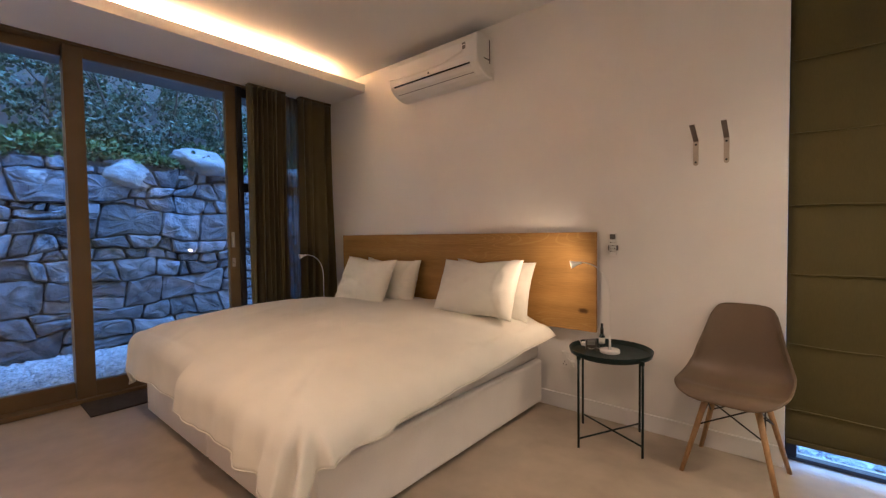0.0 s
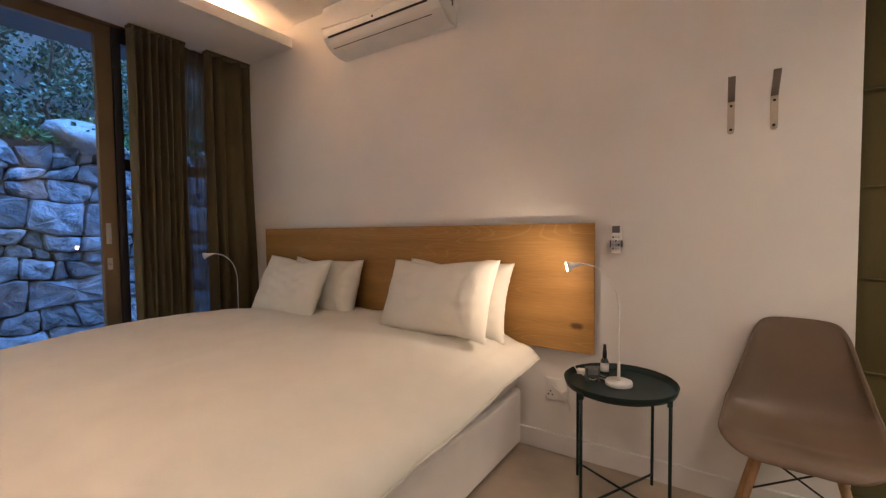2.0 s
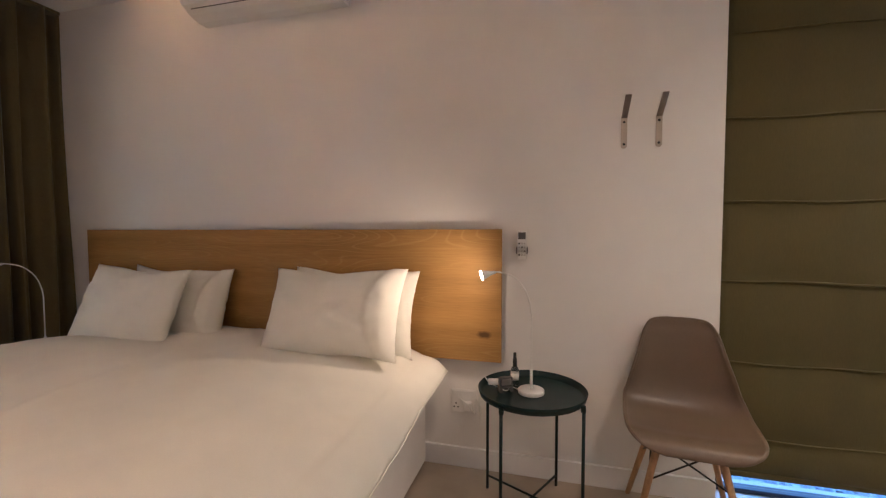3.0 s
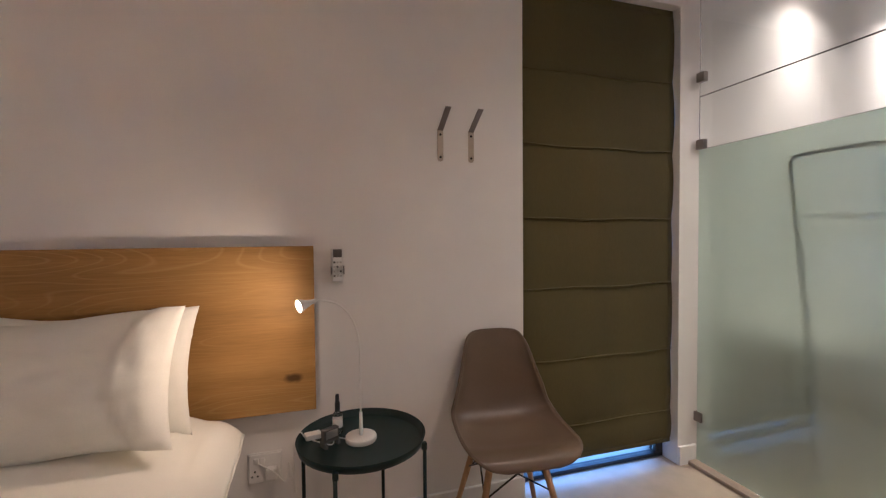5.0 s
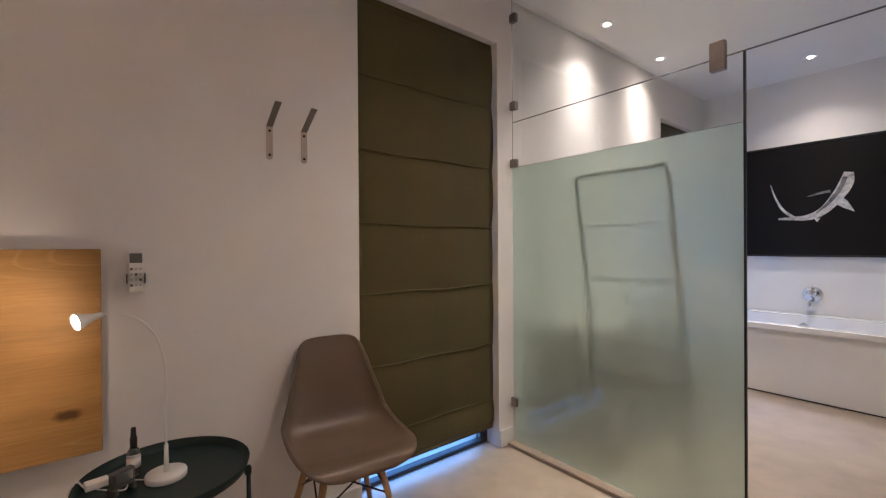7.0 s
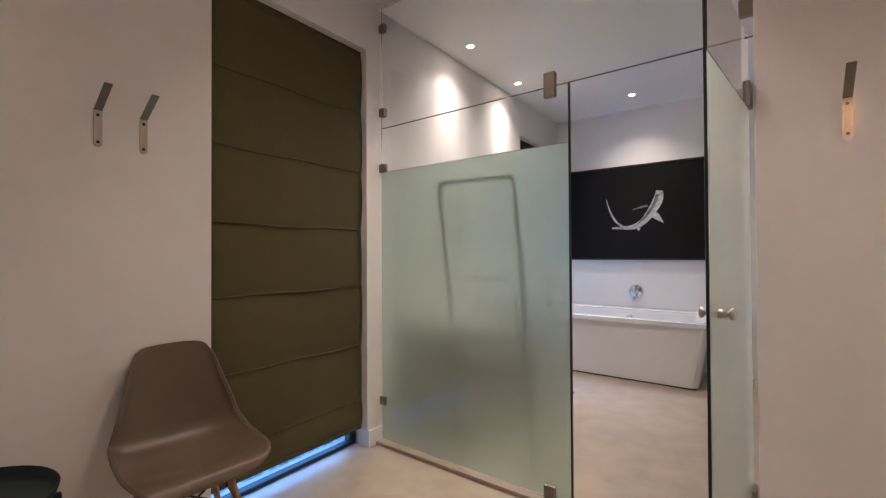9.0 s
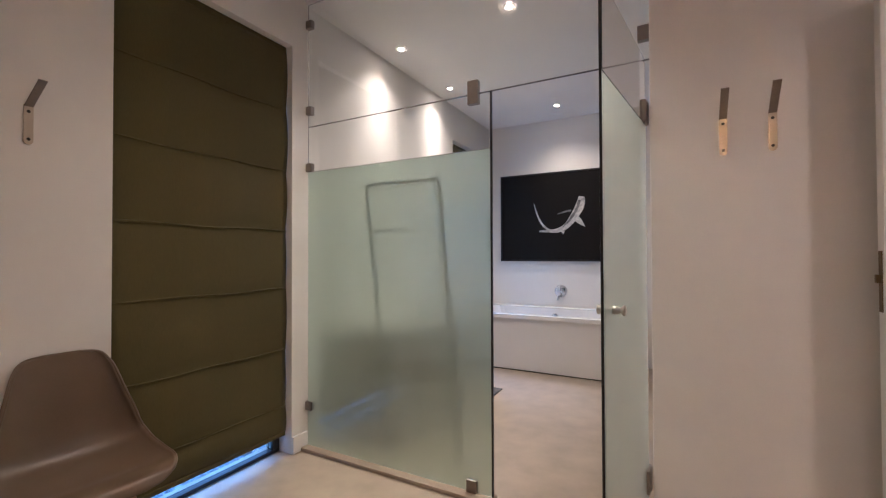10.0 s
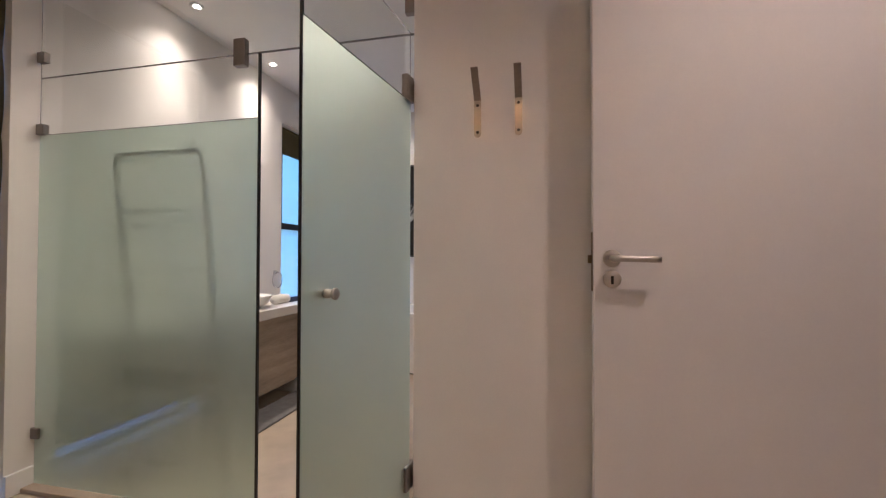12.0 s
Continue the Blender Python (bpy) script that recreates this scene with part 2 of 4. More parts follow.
# lighter steel: the light on the hook plates is put into the colour
LITSTEEL = material("lit_satin_steel", (0.52, 0.46, 0.38), 0.38, 1.0, vary=0.06, scale=9, fine=240, bump=0.03)

BOTTLEGLASS = glass("bottle_glass", (0.85, 0.85, 0.85), 0.02, 1.45)
VEIL = material("sheer_grey_cloth", (0.10, 0.088, 0.062), 0.9, vary=0.12, scale=5, fine=300, bump=0.1, stretch=(1, 1, 0.2))
VEIL.node_tree.nodes["Principled BSDF"].inputs["Alpha"].default_value = 0.84
LAMPGLOW = glow("lamp_led", (1.0, 0.62, 0.36), 60)
DOWNGLOW = glow("downlight_led", (1.0, 0.72, 0.48), 40)
STRIPGLOW = glow("cove_led", (1.0, 0.55, 0.25), 6)


def wood_board(name, knot):
    """Oak veneer: fine straight grain, patches of arched growth rings, one knot."""
    m = material(name, (0.39, 0.222, 0.063), 0.58, vary=0.13, scale=2.0, fine=30, bump=0.12, stretch=(0.35, 6, 6), spec=0.25)
    nt = m.node_tree
    b = nt.nodes["Principled BSDF"]
    tc = nt.nodes.new("ShaderNodeTexCoord")

    def noise_at(scale, stretch, detail=2.0):
        mp = nt.nodes.new("ShaderNodeMapping")
        mp.inputs["Scale"].default_value = stretch
        nt.links.new(tc.outputs["Object"], mp.inputs[0])
        n = nt.nodes.new("ShaderNodeTexNoise")
        n.inputs["Scale"].default_value, n.inputs["Detail"].default_value = scale, detail
        nt.links.new(mp.outputs[0], n.inputs["Vector"])
        return n.outputs[0]

    def calc(op, a, c, clamp=False):
        n = nt.nodes.new("ShaderNodeMath")
        n.operation, n.use_clamp = op, clamp
        for k, v in enumerate((a, c)):
            if isinstance(v, (int, float)):
                n.inputs[k].default_value = v
            else:
                nt.links.new(v, n.inputs[k])
        return n.outputs[0]

    # growth rings: level lines of a field stretched along the board
    field = noise_at(2.6, (0.36, 1.0, 2.2), 1.0)
    wave = calc('FRACT', calc('MULTIPLY', field, 26.0), 0.0)
    line = calc('SUBTRACT', 1.0, calc('MULTIPLY', calc('ABSOLUTE', calc('SUBTRACT', wave, 0.5), 0.0), 8.0), True)
    patch = calc('MULTIPLY', calc('SUBTRACT', noise_at(1.9, (0.6, 1, 2.2), 1.0), 0.42), 6.0, True)
    vein = calc('MULTIPLY', line, patch)

    def blend(kind, factor, old, colour):
        mix = nt.nodes.new("ShaderNodeMix")
        mix.data_type, mix.blend_type = 'RGBA', kind
        nt.links.new(factor, mix.inputs["Factor"])
        nt.links.new(old, mix.inputs["A"])
        mix.inputs["B"].default_value = (*colour, 1)
        return mix.outputs["Result"]

    old = b.inputs["Base Color"].links[0].from_socket
    old = blend('MIX', calc('MULTIPLY', vein, 0.25), old, (0.62, 0.41, 0.15))
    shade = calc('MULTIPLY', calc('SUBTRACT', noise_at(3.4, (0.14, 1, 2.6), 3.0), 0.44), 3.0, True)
    old = blend('MULTIPLY', calc('MULTIPLY', shade, 0.6), old, (0.70, 0.60, 0.46))
    # dark knot
    sep = nt.nodes.new("ShaderNodeSeparateXYZ")
    nt.links.new(tc.outputs["Object"], sep.inputs[0])
    dx = calc('MULTIPLY', calc('SUBTRACT', sep.outputs[0], knot[0]), 0.55)
    dz = calc('SUBTRACT', sep.outputs[2], knot[1])
    d = calc('SQRT', calc('ADD', calc('MULTIPLY', dx, dx), calc('MULTIPLY', dz, dz)), 0.0)
    d = calc('ADD', d, calc('MULTIPLY', calc('SUBTRACT', noise_at(30, (1, 1, 1), 2.0), 0.5), 0.016))
    core = calc('MULTIPLY', calc('SUBTRACT', 0.022, d), 75.0, True)
    old = blend('MIX', calc('MULTIPLY', core, 0.85), old, (0.055, 0.026, 0.010))
    nt.links.new(old, b.inputs["Base Color"])
    return m


OAK = wood_board("oak_board", (1.207, 0.13))

# ---- structure ----
TOP = 2.72
WX = -4.95
WS = -3.40
BX = 2.92
BS = -2.95


def wall_with_openings(x0, x1, y0, y1, holes):
    """Wall along x with rectangular holes (x0, x1, z0, z1), in x order."""
    bm = bmesh.new()
    at = x0
    for a, b, lo, hi in holes:
        add_box(bm, at, a, y0, y1, 0, TOP)
        if lo > 0:
            add_box(bm, a, b, y0, y1, 0, lo)
        add_box(bm, a, b, y0, y1, hi, TOP)
        at = b
    add_box(bm, at, x1, y0, y1, 0, TOP)
    return bm


structure("wall_north", wall_with_openings(WX - 0.1, BX + 0.2, 0, 0.22, [(-1.013, -0.11, 0.0, 2.385), (1.956, 2.667, 0.62, 2.325)]), PAINT,
          "warm white painted plaster wall behind the bed", "wall")
structure("wall_bath_end", box(BX, BX + 0.2, BS - 0.2, 0, 0, TOP), PAINT, "white painted wall behind the bathtub", "wall")
structure("wall_bath_south", box(0.1, BX, BS - 0.2, BS, 0, TOP), PAINT, "plain white bathroom wall", "wall")
structure("wall_hooks", box(-0.035, 0.085, WS, -1.88, 0, TOP, 0.004), PAINT, "white painted wall stub with a coat hook", "wall")
structure("wall_south", wall_with_openings(WX, -0.035, WS - 0.15, WS, [(-0.98, -0.12, 0.0, 2.06)]), PAINT, "plain white wall with the entrance doorway", "wall")
structure("wall_hall", box(-2.2, 0.8, WS - 1.6, WS - 1.45, 0, TOP), PAINT, "plain white wall of the entrance hall", "wall")
structure("wall_hall_side", box(-2.2, -2.05, WS - 1.45, WS - 0.15, 0, TOP), PAINT, "plain white hall side wall", "wall")
structure("wall_hall_end", box(0.65, 0.8, WS - 1.45, WS - 0.15, 0, TOP), PAINT, "plain white hall end wall", "wall")
structure("floor", box(WX - 0.05, BX + 0.2, WS - 1.6, 0.22, -0.12, 0), FLOOR, "pale polished screed floor with soft marks", "floor")
structure("ceiling", box(WX - 0.1, BX + 0.2, WS - 1.6, 0.22, TOP, TOP + 0.15), CEIL, "smooth white painted ceiling", "ceiling")

structure("ceiling_bath", box(-0.006, BX, BS, 0, BATH_TOP, TOP - 0.002), CEIL, "lower smooth white bathroom ceiling", "ceiling")


# window wall: bronze sliding doors and a fixed light
def pane(x0, x1, y0, y1, z0, z1, parent, mat=None, name="pane", bevel=0.0):
    ob = part(name, box(x0, x1, y0, y1, z0, z1, bevel), mat or PANE, parent)
    ob.visible_shadow = False
    return ob


structure("wall_window_head", box(WX - 0.1, WX + 0.1, WS - 0.15, 0, 2.62, TOP), PAINT, "white painted strip above the sliding doors", "wall")
window_1 = tagged(thing("window_1", pose(0, 0, 0), "bronze aluminium sliding glass doors to the garden", "window"), kind="structure")
part("head_rail", box(WX - 0.07, WX + 0.09, WS, -0.0, 2.55, 2.618, 0.004), BRONZE, window_1)
part("track_rail", box(WX - 0.07, WX + 0.09, WS, -0.0, 0.003, 0.035, 0.003), BRONZE, window_1)


def sash(name, y0, y1, dx, right, left):
    part("top_rail", box(WX + dx - 0.025, WX + dx + 0.025, y0 + left, y1 - right, 2.475, 2.55, 0.003), BRONZE, window_1)
    part("bottom_rail", box(WX + dx - 0.025, WX + dx + 0.025, y0 + left, y1 - right, 0.035, 0.145, 0.003), BRONZE, window_1)
    part("stile", box(WX + dx - 0.027, WX + dx + 0.027, y1 - right, y1, 0.035, 2.55, 0.003), BRONZE, window_1)
    part("stile", box(WX + dx - 0.027, WX + dx + 0.027, y0, y0 + left, 0.035, 2.55, 0.003), BRONZE, window_1)
    pane(WX + dx - 0.005, WX + dx + 0.005, y0 + left, y1 - right, 0.145, 2.475, window_1)


sash("sash", -2.10, -0.922, 0.03, 0.088, 0.11)
sash("sash", -3.28, -2.00, -0.03, 0.10, 0.10)
part("lock_plate", box(WX + 0.056, WX + 0.064, -0.993, -0.963, 1.09, 1.23, 0.003), NICKEL, window_1)
part("lock_plate", box(WX + 0.056, WX + 0.064, -0.993, -0.963, 0.915, 0.995, 0.003), NICKEL, window_1)
part("door_pull", box(WX + 0.062, WX + 0.082, -0.984, -0.971, 1.10, 1.22, 0.005), NICKEL, window_1, "small nickel pull")
part("lock_turn", lathe([(0.012, 0), (0.012, 0.015), (0.005, 0.02)], 12, Matrix.Translation((WX + 0.06, -0.978, 0.955)) @ pose(0, 0, 0, 0, 90, 0)), NICKEL, window_1)
part("frame_post", box(WX - 0.07, WX + 0.07, -0.918, -0.87, 0.035, 2.55, 0.003), BLACKALU, window_1)
part("frame_bar", box(WX - 0.03, WX + 0.03, -0.87, -0.05, 1.60, 1.68, 0.003), BLACKALU, window_1)
part("frame_bar", box(WX - 0.03, WX + 0.03, -0.87, -0.05, 0.035, 0.10, 0.003), BLACKALU, window_1)
part("frame_bar", box(WX - 0.03, WX + 0.03, -0.87, -0.05, 2.47, 2.55, 0.003), BLACKALU, window_1)
part("frame_post", box(WX - 0.05, WX + 0.05, -0.05, 0, 0.035, 2.55, 0.003), BLACKALU, window_1)
pane(WX - 0.004, WX + 0.004, -0.87, -0.05, 0.10, 1.60, window_1)
pane(WX - 0.004, WX + 0.004, -0.87, -0.05, 1.68, 2.47, window_1)

# pelmet with the lit cove
pelmet = bmesh.new()
add_box(pelmet, WX + 0.1, -4.19, WS, 0, 2.56, 2.585)
add_box(pelmet, -4.215, -4.19, WS, 0, 2.585, 2.635)
structure("pelmet", pelmet, CEIL, "white plaster pelmet with a warm lit cove above", "pelmet")
structure("cove_light", box(-4.43, -4.39, WS + 0.05, -0.42, 2.600, 2.612), STRIPGLOW, "warm LED strip lying in the cove", "light strip")


def curtain(y0, y1, folds, seed):
    rnd = random.Random(seed)
    ph = [rnd.uniform(0, 6.28) for _ in range(4)]

    def f(u, v):
        z = 0.015 + v * 2.53
        a = u * folds * 2 * math.pi + 1.1 * math.sin(4.3 * u + ph[1]) + 0.5 * math.sin(9.1 * u + ph[3])
        low = 1 - v
        x = -4.765 + 0.043 * math.sin(a + 0.35 * math.sin(3 * v + ph[0])) + 0.012 * math.sin(2.3 * a + ph[1]) * (0.5 + low) + 0.01 * math.sin(5 * v + ph[2])
        y = y0 + (y1 - y0) * u + 0.012 * math.sin(a * 0.5 + 4 * v + ph[3]) * low
        return (x, y, z)
    t = thing("curtain", pose(0, 0, 0), "long olive brown curtain gathered beside the sliding door", "curtain", "curtains at the window")
    part("cloth", sheet(int(folds * 20), 16, f, 0.004), CURTAIN, t, smooth=True)
    part("heading", box(-4.80, -4.73, y0, y1, 2.535, 2.556, 0.004), CURTAIN, t)


curtain(-0.872, -0.515, 7.5, 3)
curtain(-0.365, -0.006, 3.2, 8)
lining = thing("sheer_curtain", pose(0, 0, 0), "thin grey see-through curtain between the olive curtains", "curtain", "curtains at the window")
part("cloth", sheet(30, 8, lambda u, v: (-4.80 + 0.012 * math.sin(u * 21 + v) + 0.006 * math.sin(u * 47), -0.55 + 0.22 * u, 0.02 + 2.52 * v)), VEIL, lining, smooth=True)

# skirting
SKIRT = DOORPAINT
sk = bmesh.new()
add_box(sk, WX + 0.12, -1.013, -0.016, 0, 0, 0.10, 0.003)
add_box(sk, -0.11, -0.0, -0.016, 0, 0, 0.10, 0.003)
structure("baseboard_north", sk, SKIRT, "low white painted skirting board", "baseboard")
structure("baseboard_hooks", box(-0.05, -0.035, WS, -1.88, 0, 0.10, 0.003), SKIRT, "low white painted skirting board", "baseboard")

# narrow floor-length window with a roman blind
window_2 = tagged(thing("window_2", pose(0, 0, 0), "narrow floor-length window with a dark frame", "window"), kind="structure")
part("frame_bar", box(-1.013, -0.11, 0.10, 0.15, 0.002, 0.022, 0.003), BLACKALU, window_2)
part("frame_bar", box(-1.013, -0.11, 0.10, 0.15, 2.33, 2.384, 0.003), BLACKALU, window_2)
part("frame_post", box(-1.013, -0.965, 0.10, 0.15, 0.022, 2.33, 0.003), BLACKALU, window_2)
part("frame_post", box(-0.158, -0.11, 0.10, 0.15, 0.022, 2.33, 0.003), BLACKALU, window_2)
pane(-0.965, -0.158, 0.122, 0.130, 0.022, 2.33, window_2)

blind = thing("roman_blind", pose(0, 0, 0), "closed olive green roman blind in the window recess", "blind")
FOLDS = (0.28, 0.61, 0.963, 1.30, 1.65, 2.005)


def blind_face(u, v):
    z = 0.115 + v * (2.375 - 0.115)
    edges = (0.115,) + FOLDS + (2.375,)
    k = max(i for i in range(len(edges) - 1) if z >= edges[i] - 1e-6)
    w = (z - edges[k]) / (edges[k + 1] - edges[k])
    x = -1.010 + u * (0.897)
    belly = 0.016 * math.sin(math.pi * w) ** 0.7 * (0.7 + 0.3 * math.sin(3 * u + k))
    sag = 0.004 * math.sin(math.pi * u)
    return (x + 0.003 * math.sin(z * 9) * (u - 0.5), 0.05 - belly + 0.003 * math.sin(7 * u + 2 * k), z - sag)


part("cloth", sheet(24, 70, blind_face, 0.003), OLIVE, blind, smooth=True)
for k, z in enumerate(FOLDS):
    part("fold_seam", tube([(-1.006 + 0.889 * i / 16, 0.044 + 0.001 * math.sin(i + k), z - 0.004 * math.sin(math.pi * i / 16) + 0.003 * math.sin(i * 0.7 + 2 * k)) for i in range(17)], 0.0045, 8), OLIVE, blind, smooth=True)
part("bottom_batten", box(-1.006, -0.117, 0.043, 0.055, 0.105, 0.13, 0.004), OLIVE, blind)
part("head_rail", box(-1.008, -0.114, 0.045, 0.075, 2.35, 2.383, 0.002), OLIVE, blind)

# glass partition
partition = tagged(thing("glass_partition", pose(0, 0, 0), "frameless glass partition, frosted up to head height", "partition"), kind="structure")
pane(-0.005, 0.005, -1.20, -0.02, 0.022, 1.655, partition, FROST, "frosted_pane", 0.001)
pane(-0.005, 0.005, -1.20, -0.02, 1.657, 1.926, partition, PANE, "clear_pane", 0.001)
pane(-0.005, 0.005, -1.88, -0.02, 1.930, BATH_TOP, partition, PANE, "transom_pane", 0.001)
part("edge_seal", box(-0.006, 0.006, -1.208, -1.2005, 0.022, 1.926), BLACK, partition, "dark edge strip")
part("joint", box(-0.0045, 0.0045, -1.88, -0.02, 1.9265, 1.9295), GREYPLASTIC, partition)
part("sill", box(-0.055, 0.03, -1.215, -0.0, 0.001, 0.021, 0.004), SILLSTONE, partition, "pale stone threshold strip")


def clip(y, z, w, h, name="glass_clip"):
    t = part(name, box(-0.017, 0.017, y - w / 2, y + w / 2, z - h / 2, z + h / 2, 0.003), ARMSTEEL, partition)
    return t


for z in (2.55, 2.026, 1.682, 0.255):
    clip(-0.032, z, 0.045, 0.05)
clip(-1.115, 1.935, 0.055, 0.115)
clip(-1.10, 0.05, 0.055, 0.06)
clip(-1.862, 2.035, 0.05, 0.06)

# open glass door: hinge line at the wall stub
leaf_dir = math.degrees(math.atan2(-1.785 + 1.862, -0.608))
glass_door = thing("glass_door", pose(-0.004, -1.862, 0, 0, 0, leaf_dir), "open frosted glass door with a steel knob", "door")
pane(0.02, 0.632, -0.005, 0.005, 0.012, 1.66, glass_door, FROST, "frosted_pane", 0.001)
pane(0.02, 0.632, -0.005, 0.005, 1.662, 1.922, glass_door, PANE, "clear_pane", 0.001)
part("edge_seal", box(0.6325, 0.636, -0.0035, 0.0035, 0.012, 1.922), BLACK, glass_door, "dark edge strip")
knob = lathe([(0.012, -0.005), (0.012, 0.012), (0.009, 0.018), (0.008, 0.022), (0.015, 0.027), (0.016, 0.032), (0.013, 0.035)], 20)
kb = part("knob", knob, STEEL, glass_door, "turned steel knob", True)
kb.matrix_local = pose(0.54, -0.005, 0.99, 90, 0, 0)
kc = part("knob", lathe([(0.012, -0.005), (0.012, 0.012), (0.009, 0.018), (0.008, 0.022), (0.015, 0.027), (0.016, 0.032), (0.013, 0.035)], 20), STEEL, glass_door, "", True)
kc.matrix_local = pose(0.54, 0.005, 0.99, -90, 0, 0)
for z in (1.705, 0.285):
    hb = box(0.012, 0.07, -0.016, 0.016, z - 0.045, z + 0.045, 0.004)
    h = part("hinge", hb, ARMSTEEL, glass_door, "satin nickel glass hinge")
    part("pivot", rod((0.0, 0, z - 0.04), (0.0, 0, z + 0.04), 0.011), ARMSTEEL, h)
    part("wall_plate", box(-0.012, 0.02, -0.017, -0.011, z - 0.045, z + 0.045, 0.002), ARMSTEEL, h)

# open white entrance door against the wall
door_1 = tagged(thing("door_1", pose(-0.133, -3.305, 0, 0, 0, 90.4), "open white painted entrance door with a steel lever", "door"), kind="structure")
part("leaf", box(0, 0.815, 0, 0.042, 0.008, 2.04, 0.003), DOORPAINT, door_1)
part("latch_plate", box(0.8145, 0.8175, 0.01, 0.032, 0.98, 1.16, 0.001), BRONZE, door_1)
part("latch", box(0.817, 0.828, 0.013, 0.029, 1.065, 1.09, 0.002), BRONZE, door_1)
for side, s in (("in", 1), ("out", -1)):
    yy = 0.042 if s > 0 else 0.0
    rose = part("rosette", lathe([(0.026, 0), (0.026, 0.006), (0.023, 0.009)], 28, Matrix.Translation((0.762, yy, 1.080)) @ pose(0, 0, 0, -90 * s, 0, 0)), STEEL, door_1, "", True)
    part("lever", tube(smooth_line([(0.762, yy, 1.080), (0.762, yy + s * 0.035, 1.080), (0.752, yy + s * 0.046, 1.080), (0.727, yy + s * 0.048, 1.0795), (0.638, yy + s * 0.047, 1.077)], 5), 0.0095, 12), STEEL, rose, "round bar lever", True)
    esc = part("keyhole_rosette", lathe([(0.026, 0), (0.026, 0.005), (0.023, 0.008)], 28, Matrix.Translation((0.762, yy, 1.018)) @ pose(0, 0, 0, -90 * s, 0, 0)), STEEL, door_1, "", True)
    part("keyhole", box(0.758, 0.766, yy + s * 0.0075, yy + s * 0.0092, 1.003, 1.028, 0.0005), BLACK, esc)
part("door_frame", box(-0.03, 0.0, -0.02, 0.05, 0.0, 2.05), DOORPAINT, door_1)

# bathroom window
window_3 = tagged(thing("window_3", pose(0, 0, 0), "bathroom window with a dark frame and raised blind", "window"), kind="structure")
for x0, x1, z0, z1 in ((1.956, 2.667, 0.62, 0.67), (1.956, 2.667, 2.275, 2.325), (1.956, 2.0, 0.67, 2.275), (2.623, 2.667, 0.67, 2.275), (2.0, 2.623, 1.35, 1.41), (2.11, 2.15, 1.41, 2.275)):
    part("frame_bar", box(x0, x1, 0.12, 0.165, z0, z1, 0.003), BLACKALU, window_3)
pane(2.0, 2.623, 0.14, 0.148, 0.67, 1.35, window_3, FROST, "frosted_pane")
pane(2.0, 2.623, 0.14, 0.148, 1.41, 2.275, window_3, FROST, "frosted_pane")
rolled = thing("roman_blind", pose(0, 0, 0), "olive roman blind drawn up at the bathroom window", "blind")
for k in range(4):
    part("fold", sheet(6, 10, lambda u, v, k=k: (1.962 + u * 0.699, 0.055 + 0.012 * k + 0.02 * math.sin(math.pi * v), 2.06 + 0.012 * k + v * (0.255 - 0.012 * k)), 0.003), OLIVE, rolled, smooth=True)

# recessed downlights
# bedroom fittings are out of view; the one near the bed is added
for x, y in BATH_LIGHTS + tuple(q[:2] for q in ROOM_LIGHTS):
    d = thing("downlight", pose(x, y, BATH_TOP if x > 0 else TOP), "small round white recessed downlight, switched on", "ceiling light", "recessed downlights")
    part("ring", lathe([(0.042, -0.0005), (0.042, -0.005), (0.034, -0.007), (0.025, -0.0045), (0.025, -0.0005)], 28), WHITEPLASTIC, d, "", True)
    part("lens", lathe([(0.019, -0.001), (0.019, -0.004)], 24), DOWNGLOW, d, "glowing lens")

# ---- bed ----
bed_base = thing("bed_base", pose(-3.295, -0.95, 0), "white fabric divan base in two halves on castors", "bed base")
for x0, x1 in ((-0.995, -0.004), (0.004, 0.995)):
    part("base_half", box(x0, x1, -0.885, 0.885, 0.035, 0.325, 0.018, 3), BASECLOTH, bed_base, smooth=False)
for x in (-0.9, -0.08, 0.08, 0.9):
    for y in (-0.8, 0.8):
        part("castor", lathe([(0.022, 0.0), (0.026, 0.01), (0.026, 0.03), (0.015, 0.04)], 14, Matrix.Translation((x, y, 0))), BLACK, bed_base)
mattress = thing("mattress", pose(-3.295, -0.95, 0.325), "thick mattress under a pale fitted sheet", "mattress")
part("mattress_body", box(-0.99, 0.99, -0.88, 0.88, 0.0, 0.23, 0.05, 4), SHEETCLOTH, mattress, smooth=True)

duvet = thing("duvet", pose(-3.295, -0.95, 0.0), "smooth white cotton duvet draped over the bed", "duvet")


